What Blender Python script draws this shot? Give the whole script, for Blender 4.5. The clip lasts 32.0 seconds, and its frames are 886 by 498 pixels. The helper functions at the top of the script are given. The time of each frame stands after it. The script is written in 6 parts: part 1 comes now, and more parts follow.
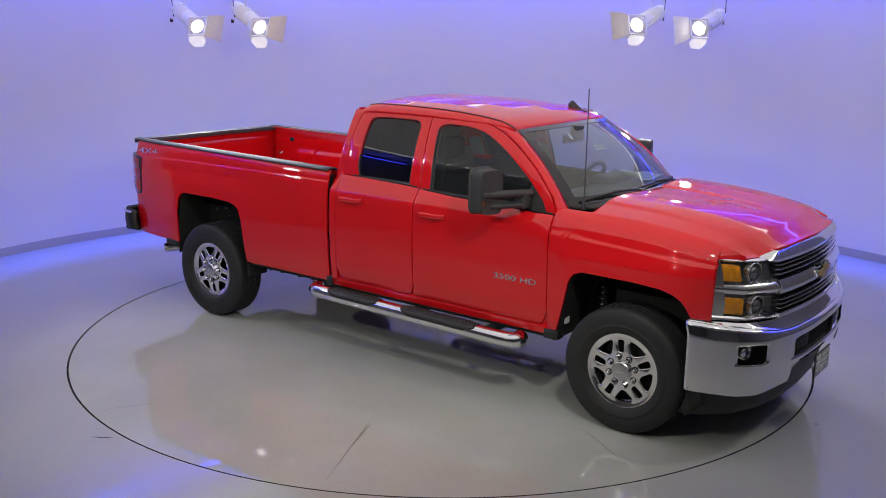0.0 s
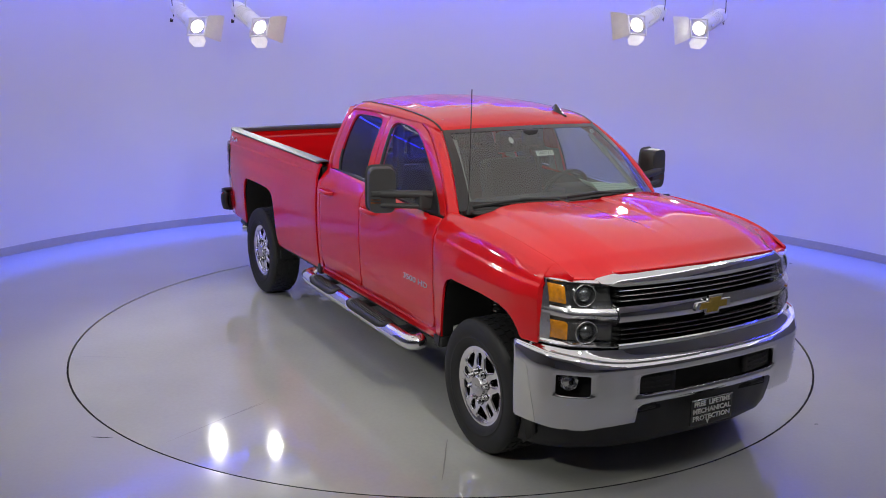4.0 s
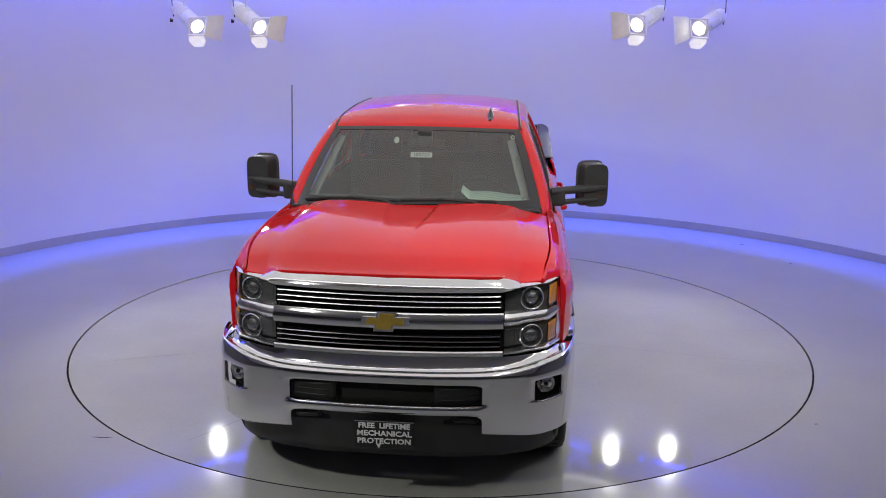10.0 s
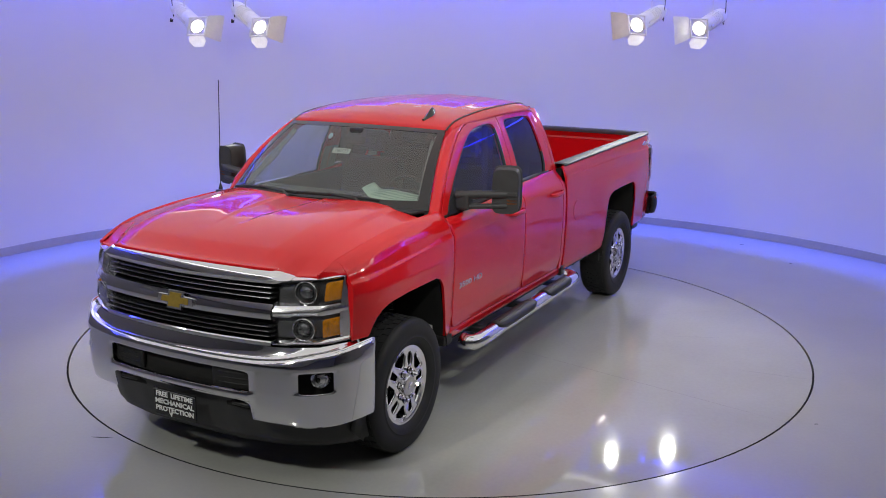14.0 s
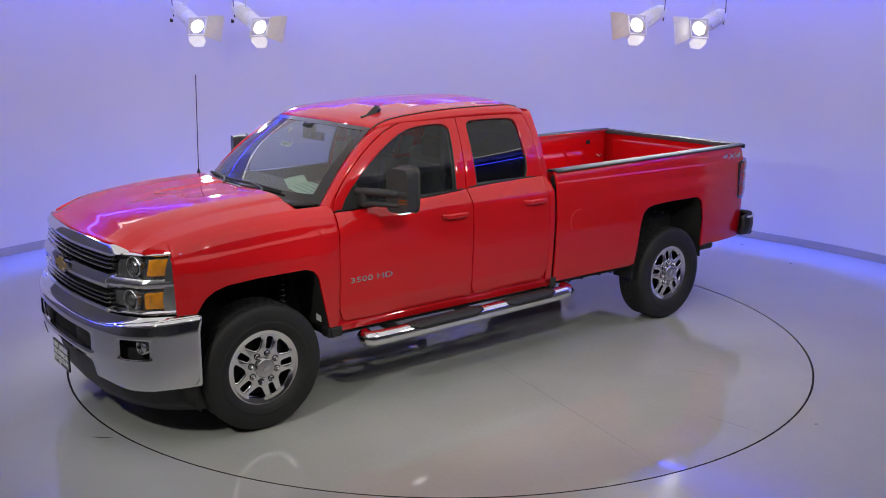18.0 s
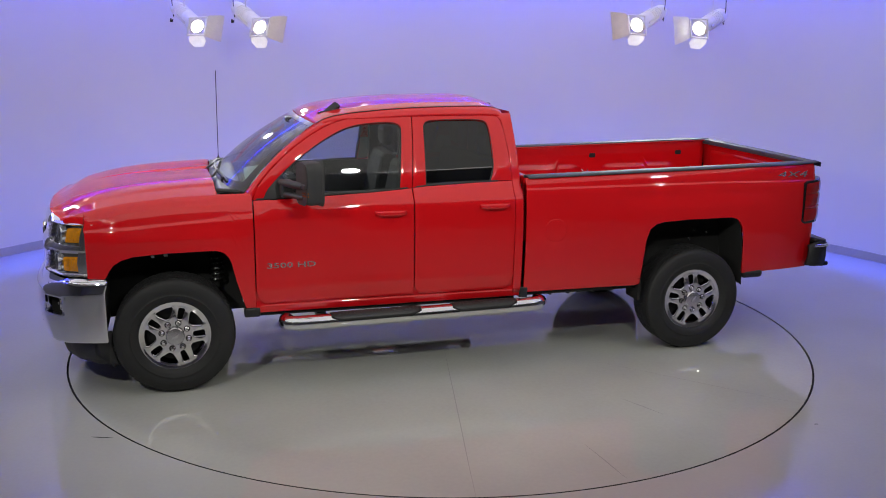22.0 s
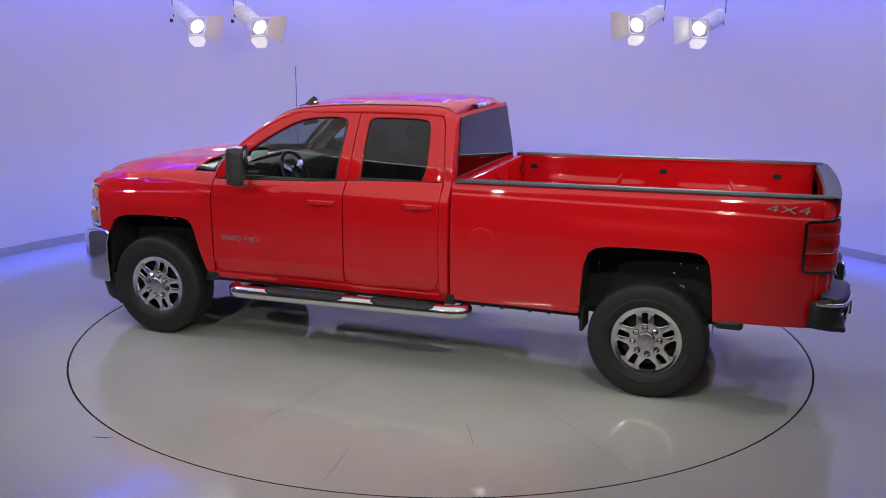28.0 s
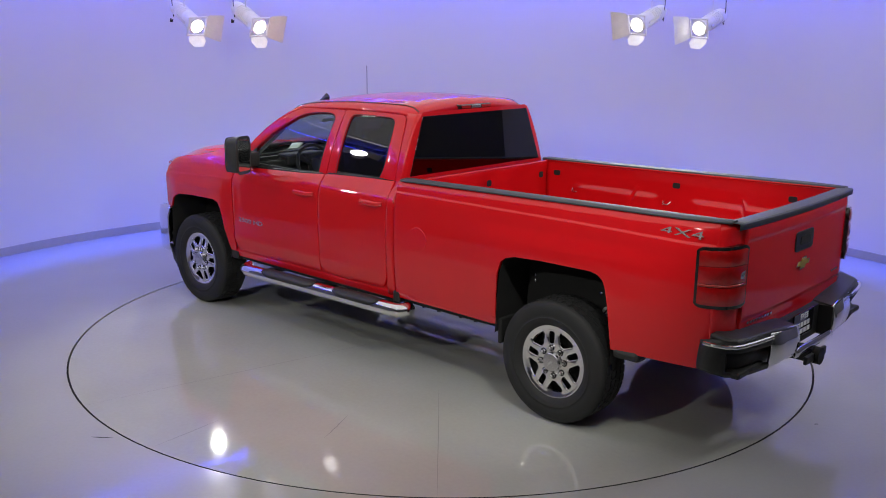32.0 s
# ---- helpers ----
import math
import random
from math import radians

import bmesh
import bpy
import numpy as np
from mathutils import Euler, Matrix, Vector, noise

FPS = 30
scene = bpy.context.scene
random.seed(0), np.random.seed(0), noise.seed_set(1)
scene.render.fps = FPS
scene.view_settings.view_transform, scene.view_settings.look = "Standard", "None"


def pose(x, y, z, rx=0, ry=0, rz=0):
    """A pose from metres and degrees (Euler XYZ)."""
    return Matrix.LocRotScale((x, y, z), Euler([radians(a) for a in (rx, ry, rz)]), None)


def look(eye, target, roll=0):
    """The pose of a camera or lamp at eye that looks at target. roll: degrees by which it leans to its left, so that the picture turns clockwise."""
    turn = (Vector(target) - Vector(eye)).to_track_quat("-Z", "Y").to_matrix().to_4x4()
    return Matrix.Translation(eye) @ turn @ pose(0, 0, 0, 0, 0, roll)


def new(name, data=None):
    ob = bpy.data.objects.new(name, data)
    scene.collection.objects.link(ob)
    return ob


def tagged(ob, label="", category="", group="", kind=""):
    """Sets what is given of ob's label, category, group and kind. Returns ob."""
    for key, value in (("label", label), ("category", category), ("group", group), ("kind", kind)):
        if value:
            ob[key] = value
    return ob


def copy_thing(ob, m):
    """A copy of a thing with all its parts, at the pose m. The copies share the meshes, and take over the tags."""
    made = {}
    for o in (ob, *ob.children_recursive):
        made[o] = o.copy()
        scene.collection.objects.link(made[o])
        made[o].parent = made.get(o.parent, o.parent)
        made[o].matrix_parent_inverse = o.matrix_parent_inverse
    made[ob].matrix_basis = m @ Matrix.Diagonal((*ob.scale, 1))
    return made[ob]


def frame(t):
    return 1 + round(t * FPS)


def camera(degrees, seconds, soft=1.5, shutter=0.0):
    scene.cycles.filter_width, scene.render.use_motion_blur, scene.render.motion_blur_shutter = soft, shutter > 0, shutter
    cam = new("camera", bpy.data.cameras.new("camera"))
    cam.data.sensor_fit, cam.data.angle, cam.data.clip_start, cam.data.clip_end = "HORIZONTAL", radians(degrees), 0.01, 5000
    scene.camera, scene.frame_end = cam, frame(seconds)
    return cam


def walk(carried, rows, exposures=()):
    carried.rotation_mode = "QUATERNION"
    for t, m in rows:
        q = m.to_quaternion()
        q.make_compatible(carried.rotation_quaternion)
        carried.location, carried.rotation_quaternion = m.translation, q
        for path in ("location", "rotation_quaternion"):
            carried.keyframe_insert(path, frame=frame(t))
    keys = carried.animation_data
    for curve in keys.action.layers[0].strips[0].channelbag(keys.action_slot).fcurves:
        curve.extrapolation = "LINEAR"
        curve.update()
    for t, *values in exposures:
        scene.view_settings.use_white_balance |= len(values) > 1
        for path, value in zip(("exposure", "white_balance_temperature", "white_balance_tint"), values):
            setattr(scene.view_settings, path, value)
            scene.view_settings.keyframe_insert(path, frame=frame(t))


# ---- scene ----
from mathutils.geometry import delaunay_2d_cdt

cam = camera(50.76, 32.0, soft=1.0)
EYE = Vector((0, -7.673, 2.495))
VIEW = look(EYE, EYE + Vector((0.0011, math.cos(0.2293), -math.sin(0.2293))) * 5, 0.625)
walk(cam, [(0.0, VIEW), (32.0, VIEW)], [(0.0, 0.0), (32.0, 0.0)])

# ---- light ----
LAMPS_BACK = [(-2.764, 3.06, 2.516), (-2.044, 2.96, 2.514), (2.123, 2.92, 2.582), (2.837, 3.02, 2.552)]
# unseen lamps, placed from glints on glass and chrome; the second is added fill
LAMPS_FRONT = [(-4.4, -0.35, 2.80), (-2.6, -5.3, 3.2), (0.9, -4.3, 3.15), (3.75, -2.35, 2.95)]
WALL_C, WALL_R, CEIL = (0.075, -0.44), 5.73, 3.45

world = bpy.data.worlds.new("world")
scene.world = world
world.use_nodes = True
world.node_tree.nodes["Background"].inputs[0].default_value = (0.45, 0.53, 0.7, 1)
world.node_tree.nodes["Background"].inputs[1].default_value = 0.05


def lamp(name, kind, m, energy, colour, **more):
    data = bpy.data.lights.new(name, kind)
    data.energy, data.color = energy, colour
    for key, value in more.items():
        if key == "size":
            data.shape, data.size, data.size_y = "RECTANGLE", value[0], value[1]
        if key == "spread":
            data.spread = radians(value)
        if key == "cone":
            data.spot_size, data.spot_blend = radians(value), 0.6
        if key == "radius":
            data.shadow_soft_size = value
    ob = new(name, data)
    ob.matrix_world = m
    return ob


WHITE_LIGHT, BLUE_LIGHT = (1.0, 1.0, 0.93), (0.039, 0.096, 1.0)
# the blue strip that runs round the top of the curved wall and shines down on wall and floor
for i in range(16):
    a = radians(18 + 9.6 * i)
    r = WALL_R - 0.42
    e = Vector((WALL_C[0] + r * math.cos(a), WALL_C[1] + r * math.sin(a), 3.22))
    m = Matrix.Translation(e) @ Matrix.Rotation(a + math.pi / 2, 4, "Z") @ Matrix.Rotation(radians(-1), 4, "X")
    lamp("blue_strip_light", "AREA", m, 2.3 + 4.4 * math.sin(a), BLUE_LIGHT, size=(0.92, 0.08), spread=26)
# the white stage lamps, those in view and those on the camera's side of the room
for x, y, z in LAMPS_BACK:
    s = 1 if x > 0 else -1
    lamp("stage_light", "SPOT", look((x - s * 0.05, y - 0.13, z - 0.08), (x * 0.25, -1.6, 0.4)), 95, WHITE_LIGHT, cone=80, radius=0.05)
for x, y, z in LAMPS_FRONT:
    near = y < -4
    aim = Vector((x * 0.1, 0.6, 0.6) if near else (x * 0.1, -0.6, 0.4))
    eye = Vector((x, y, z))
    eye += (Vector((x * 0.1, 0.4, 0.9)) - eye).normalized() * 0.14
    lamp("stage_light", "SPOT", look(eye, aim), (195 if x < 0 else 134) if near else 62 if x < 0 else 50, WHITE_LIGHT, cone=76 if near else 88, radius=0.10)

# ---- materials ----


def material(name, colour, rough=0.5, metal=0.0, coat=0.0, vary=0.0, scale=3.0, bump=0.0, grain=60.0, emit=None, power=0.0,
             glass=0.0, spec=0.5, rough_vary=0.0, coat_ior=1.5):
    mat = bpy.data.materials.new(name)
    mat.use_nodes = True
    nodes, links = mat.node_tree.nodes, mat.node_tree.links
    b = nodes["Principled BSDF"]
    b.inputs["Base Color"].default_value = (*colour, 1)
    b.inputs["Roughness"].default_value = rough
    b.inputs["Metallic"].default_value = metal
    b.inputs["Coat Weight"].default_value = coat
    b.inputs["Coat Roughness"].default_value = 0.02
    b.inputs["Coat IOR"].default_value = coat_ior
    b.inputs["Specular IOR Level"].default_value = spec
    b.inputs["Transmission Weight"].default_value = glass
    if emit:
        b.inputs["Emission Color"].default_value = (*emit, 1)
        b.inputs["Emission Strength"].default_value = power
    if vary or bump or rough_vary:
        where = nodes.new("ShaderNodeTexCoord")
        big = nodes.new("ShaderNodeTexNoise")
        big.inputs["Scale"].default_value, big.inputs["Detail"].default_value = scale, 6
        fine = nodes.new("ShaderNodeTexNoise")
        fine.inputs["Scale"].default_value, fine.inputs["Detail"].default_value = grain, 3
        for n in (big, fine):
            links.new(where.outputs["Object"], n.inputs["Vector"])
        if vary:
            both = nodes.new("ShaderNodeMath")
            both.operation = "MULTIPLY_ADD"
            both.inputs[1].default_value = 0.35
            links.new(fine.outputs["Fac"], both.inputs[0])
            links.new(big.outputs["Fac"], both.inputs[2])
            ramp = nodes.new("ShaderNodeMapRange")
            ramp.inputs["From Min"].default_value, ramp.inputs["From Max"].default_value = 0.45, 0.9
            ramp.inputs["To Min"].default_value, ramp.inputs["To Max"].default_value = 1 - vary, 1 + vary
            links.new(both.outputs[0], ramp.inputs["Value"])
            mix = nodes.new("ShaderNodeVectorMath")
            mix.operation = "SCALE"
            mix.inputs[0].default_value = colour
            links.new(ramp.outputs[0], mix.inputs["Scale"])
            links.new(mix.outputs[0], b.inputs["Base Color"])
        if rough_vary:
            rr = nodes.new("ShaderNodeMapRange")
            rr.inputs["From Min"].default_value, rr.inputs["From Max"].default_value = 0.3, 0.7
            rr.inputs["To Min"].default_value, rr.inputs["To Max"].default_value = rough - rough_vary, rough + rough_vary
            links.new(big.outputs["Fac"], rr.inputs["Value"])
            links.new(rr.outputs[0], b.inputs["Roughness"])
        if bump:
            bp = nodes.new("ShaderNodeBump")
            bp.inputs["Strength"].default_value, bp.inputs["Distance"].default_value = bump, 0.002
            links.new(fine.outputs["Fac"], bp.inputs["Height"])
            links.new(bp.outputs[0], b.inputs["Normal"])
    return mat


RED = material("red_paint", (0.62, 0.007, 0.011), 0.45, 0.0, coat=1.0, vary=0.03, scale=2.0, spec=0.0, coat_ior=1.64)
CHROME = material("chrome", (0.78, 0.79, 0.8), 0.06, 1.0, rough_vary=0.03, scale=8)
WHEELCHROME = material("polished_wheel_chrome", (0.84, 0.84, 0.85), 0.05, 1.0, rough_vary=0.03, scale=12, bump=0.5, grain=14)
DAMGREY = material("grey_black_plastic", (0.030, 0.030, 0.032), 0.55, vary=0.15, scale=9, bump=0.25, grain=350)
BRUSHED = material("brushed_steel", (0.6, 0.6, 0.62), 0.22, 1.0, vary=0.05, scale=6)
BLACK = material("black_plastic", (0.016, 0.016, 0.017), 0.5, vary=0.15, scale=9, bump=0.25, grain=350)
GLOSSY = material("gloss_black", (0.008, 0.008, 0.009), 0.12, coat=0.5)
DARK = material("dark_liner", (0.012, 0.012, 0.012), 0.85, vary=0.2, scale=7, bump=0.4, grain=90)
RUBBER = material("tyre_rubber", (0.014, 0.014, 0.015), 0.7, vary=0.18, scale=5, bump=0.3, grain=160)
RAIL = material("rail_cap_plastic", (0.055, 0.060, 0.072), 0.6, vary=0.1, scale=12, bump=0.2, grain=400)
AMBER = material("amber_lens", (0.74, 0.29, 0.014), 0.15, coat=0.6, vary=0.32, scale=45, bump=0.6, grain=70)
REDLENS = material("red_lens", (0.36, 0.003, 0.004), 0.10, coat=1.0, vary=0.35, scale=9, bump=0.9, grain=26, spec=0.5)
CLEAR = material("lamp_reflector", (0.7, 0.71, 0.73), 0.1, 0.9)
GOLD = material("gold_emblem", (0.52, 0.36, 0.07), 0.3, 0.6, vary=0.06, scale=30)
SEAT = material("grey_seat_cloth", (0.035, 0.036, 0.038), 0.85, vary=0.2, scale=12, bump=0.4, grain=200)
PAPER = material("pale_green_paper", (0.62, 0.75, 0.62), 0.7, vary=0.06, scale=9)
WHITE = material("white_print", (0.8, 0.8, 0.8), 0.6)
WALLPAINT = material("white_wall_paint", (0.735, 0.745, 0.76), 0.55, vary=0.02, scale=0.7, bump=0.05, grain=120)
HALLPAINT = material("dark_hall_paint", (0.16, 0.16, 0.165), 0.7, vary=0.06, scale=0.9)
CEILPAINT = material("white_ceiling_paint", (0.8, 0.8, 0.8), 0.8, vary=0.03, scale=0.8)
TRIM = material("grey_baseboard", (0.40, 0.40, 0.41), 0.5, vary=0.05, scale=4)
FLOOR = material("pale_epoxy_floor", (0.425, 0.428, 0.412), 0.10, vary=0.05, scale=0.8, bump=0.03, grain=40, rough_vary=0.03, spec=0.5)
DISC = material("grey_epoxy_turntable", (0.445, 0.452, 0.414), 0.05, vary=0.07, scale=1.1, bump=0.04, grain=35, rough_vary=0.03, spec=0.5)
SEAM = material("dark_seam", (0.012, 0.012, 0.014), 0.7)
SCRATCH = material("grey_scuff", (0.22, 0.215, 0.21), 0.5)
LENS = material("lit_lens", (1, 1, 1), 0.4, emit=(1.0, 0.97, 0.92), power=15)
HOUSING = material("white_lamp_housing", (0.82, 0.82, 0.83), 0.5, vary=0.06, scale=14)
FLAP = material("barn_door_metal", (0.74, 0.72, 0.68), 0.5, vary=0.05, scale=14)
TUBE = material("white_tube_glow", (0.9, 0.9, 0.9), 0.5, emit=(1.0, 0.97, 0.93), power=3)
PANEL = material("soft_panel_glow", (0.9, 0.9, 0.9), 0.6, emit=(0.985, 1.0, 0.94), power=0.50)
STRIP = material("blue_strip_glow", (0.1, 0.08, 1.0), 0.5, emit=(0.035, 0.05, 1.0), power=18)


def pane(name, tint, base=0.08, haze=0.0):
    """Tinted glass: it lets tinted light straight through and mirrors at a slant."""
    mat = bpy.data.materials.new(name)
    mat.use_nodes = True
    nodes, links = mat.node_tree.nodes, mat.node_tree.links
    out = nodes["Material Output"]
    nodes.remove(nodes["Principled BSDF"])
    clear, gloss, mix, f, p, r = (nodes.new("ShaderNodeBsdfTransparent"), nodes.new("ShaderNodeBsdfGlossy"), nodes.new("ShaderNodeMixShader"),
                                  nodes.new("ShaderNodeLayerWeight"), nodes.new("ShaderNodeMath"), nodes.new("ShaderNodeMapRange"))
    clear.inputs["Color"].default_value = (*tint, 1)
    gloss.inputs["Roughness"].default_value = 0.01
    f.inputs["Blend"].default_value = 0.5
    p.operation, p.inputs[1].default_value = "POWER", 5.0
    r.inputs["To Min"].default_value, r.inputs["To Max"].default_value = base, 1.0
    links.new(f.outputs["Facing"], p.inputs[0])
    links.new(p.outputs[0], r.inputs["Value"])
    links.new(r.outputs[0], mix.inputs["Fac"])
    links.new(clear.outputs[0], mix.inputs[1])
    links.new(gloss.outputs[0], mix.inputs[2])
    last = mix
    if haze:
        # a pale diffuse veil, painting in the ceiling's hazy reflection on the windscreen
        veil, over = nodes.new("ShaderNodeBsdfDiffuse"), nodes.new("ShaderNodeMixShader")
        veil.inputs["Color"].default_value = (0.7, 0.75, 0.72, 1)
        over.inputs["Fac"].default_value = haze
        links.new(mix.outputs[0], over.inputs[1])
        links.new(veil.outputs[0], over.inputs[2])
        last = over
    links.new(last.outputs[0], out.inputs["Surface"])
    return mat


SHIELD = pane("windscreen_glass", (0.50, 0.58, 0.56), 0.085, 0.055)
SIDEGLASS = pane("front_side_glass", (0.56, 0.60, 0.60), 0.06)
PRIVACY = pane("dark_privacy_glass", (0.03, 0.033, 0.036), 0.07)

# ---- mesh helpers ----


def mk(name, verts, faces, mat, parent=None, label="", smooth=True, solid=0.0, bevel=0.0, angle=40, flip=False):
    me = bpy.data.meshes.new(name)
    if flip:
        faces = [tuple(reversed(f)) for f in faces]
    me.from_pydata([tuple(v) for v in verts], [], faces)
    me.materials.append(mat)
    if smooth:
        me.polygons.foreach_set("use_smooth", [True] * len(me.polygons))
        me.set_sharp_from_angle(angle=radians(angle))
    me.update()
    ob = new(name, me)
    if parent:
        ob.parent = parent
    if label:
        ob["label"] = label
    if solid:
        s = ob.modifiers.new("thick", "SOLIDIFY")
        s.thickness, s.offset = solid, -1
    if bevel:
        w = ob.modifiers.new("edge", "BEVEL")
        w.width, w.segments, w.limit_method, w.angle_limit = bevel, 2, "ANGLE", radians(50)
    return ob


def part(name, bm, mat, parent=None, label="", smooth=True, bevel=0.0, angle=40):
    me = bpy.data.meshes.new(name)
    bm.normal_update()
    bm.to_mesh(me)
    bm.free()
    me.materials.append(mat)
    if smooth:
        me.polygons.foreach_set("use_smooth", [True] * len(me.polygons))
        me.set_sharp_from_angle(angle=radians(angle))
    ob = new(name, me)
    if parent:
        ob.parent = parent
    if label:
        ob["label"] = label
    if bevel:
        w = ob.modifiers.new("edge", "BEVEL")
        w.width, w.segments, w.limit_method, w.angle_limit = bevel, 2, "ANGLE", radians(40)
    return ob


def sheet(fn, us, vs, wrap=False):
    """A grid of fn(u, v) over the values us and vs."""
    verts = [fn(u, v) for u in us for v in vs]
    n, faces = len(vs), []
    for i in range(len(us) - 1):
        for j in range(n - 1 if not wrap else n):
            k = (j + 1) % n
            faces.append((i * n + j, (i + 1) * n + j, (i + 1) * n + k, i * n + k))
    return verts, faces


def span(a, b, n):
    return [a + (b - a) * i / (n - 1) for i in range(n)]


def pull(tab):
    xs, ys = [p[0] for p in tab], [p[1] for p in tab]
    if xs[0] > xs[-1]:
        xs, ys = xs[::-1], ys[::-1]
    return lambda x: float(np.interp(x, xs, ys))


def eased(tab, w):
    """The same, with its corners rounded over w to both sides."""
    raw = pull(tab)
    return lambda x: sum(raw(x + w * k / 4) for k in range(-4, 5)) / 9


def block(bm, x0, x1, y0, y1, z0, z1, m=Matrix()):
    vs = [bm.verts.new(m @ Vector((x, y, z))) for x in (x0, x1) for y in (y0, y1) for z in (z0, z1)]
    for f in ((0, 1, 3, 2), (4, 6, 7, 5), (0, 4, 5, 1), (2, 3, 7, 6), (0, 2, 6, 4), (1, 5, 7, 3)):
        bm.faces.new([vs[i] for i in f])


def box(name, x0, x1, y0, y1, z0, z1, mat, parent=None, label="", bevel=0.004, m=Matrix()):
    bm = bmesh.new()
    block(bm, x0, x1, y0, y1, z0, z1, m)
    return part(name, bm, mat, parent, label, smooth=False, bevel=bevel)


def lathe(profile, n, m=Matrix()):
    """Turns (radius, along) pairs round the z axis of m; closed where a radius is 0."""
    verts, faces = [], []
    for r, h in profile:
        for i in range(n):
            a = 2 * math.pi * i / n
            verts.append(m @ Vector((r * math.cos(a), r * math.sin(a), h)))
    for j in range(len(profile) - 1):
        for i in range(n):
            k = (i + 1) % n
            faces.append((j * n + i, j * n + k, (j + 1) * n + k, (j + 1) * n + i))
    return verts, faces


def tube(points, r, n=12, squash=1.0):
    """A round bar through the points, with closed ends."""
    verts, faces = [], []
    pts = [Vector(p) for p in points]
    for i, p in enumerate(pts):
        d = (pts[min(i + 1, len(pts) - 1)] - pts[max(i - 1, 0)]).normalized()
        side = d.cross(Vector((0, 0, 1)))
        side = side.normalized() if side.length > 0.01 else Vector((0, 1, 0))
        up = side.cross(d)
        for k in range(n):
            a = 2 * math.pi * k / n
            verts.append(p + side * r * math.cos(a) + up * r * squash * math.sin(a))
    for i in range(len(pts) - 1):
        for k in range(n):
            q = (k + 1) % n
            faces.append((i * n + k, i * n + q, (i + 1) * n + q, (i + 1) * n + k))
    faces.append(tuple(range(n - 1, -1, -1)))
    faces.append(tuple((len(pts) - 1) * n + k for k in range(n)))
    return verts, faces


def plate(outline, d, m=Matrix()):
    """A flat plate with that outline in x, y and the thickness d along z."""
    n = len(outline)
    verts = [m @ Vector((x, y, 0)) for x, y in outline] + [m @ Vector((x, y, d)) for x, y in outline]
    faces = [tuple(range(n - 1, -1, -1)), tuple(range(n, 2 * n))]
    faces += [(i, (i + 1) % n, n + (i + 1) % n, n + i) for i in range(n)]
    return verts, faces


def letters(name, text, size, m, mat, parent, label="", deep=0.002, wide=1.0, thin=0.0):
    cu = bpy.data.curves.new(name, "FONT")
    cu.offset = thin
    cu.body, cu.size, cu.extrude, cu.align_x, cu.align_y, cu.resolution_u = text, size, deep, "CENTER", "CENTER", 2
    ob = bpy.data.objects.new(name, cu)
    me = bpy.data.meshes.new_from_object(ob)
    bpy.data.objects.remove(ob)
    bpy.data.curves.remove(cu)
    me.transform(m @ Matrix.Diagonal((wide, 1, 1, 1)))
    me.materials.clear()
    me.materials.append(mat)
    # one object for each letter: the pieces that stand over one another along the line belong together
    bm = bmesh.new()
    bm.from_mesh(me)
    bpy.data.meshes.remove(me)
    back = m.inverted()
    left, groups = set(bm.verts), []
    while left:
        heap, got = [left.pop()], set()
        while heap:
            v = heap.pop()
            got.add(v)
            for e in v.link_edges:
                o = e.other_vert(v)
                if o in left:
                    left.remove(o)
                    heap.append(o)
        xs = [(back @ v.co).x for v in got]
        groups.append([min(xs), max(xs), got])
    groups.sort(key=lambda g: g[0])
    merged = []
    for g in groups:
        if merged and g[0] < merged[-1][1] - 0.1 * min(g[1] - g[0], merged[-1][1] - merged[-1][0]):
            merged[-1][1] = max(merged[-1][1], g[1])
            merged[-1][2] |= g[2]
        else:
            merged.append(g)
    for g in merged:
        order = sorted(g[2], key=lambda v: v.index)
        index = {v: i for i, v in enumerate(order)}
        faces = [tuple(index[v] for v in f.verts) for f in bm.faces if f.verts[0] in g[2]]
        mk(name, [v.co.copy() for v in order], faces, mat, parent, label, smooth=False)
    bm.free()


# ---- room ----


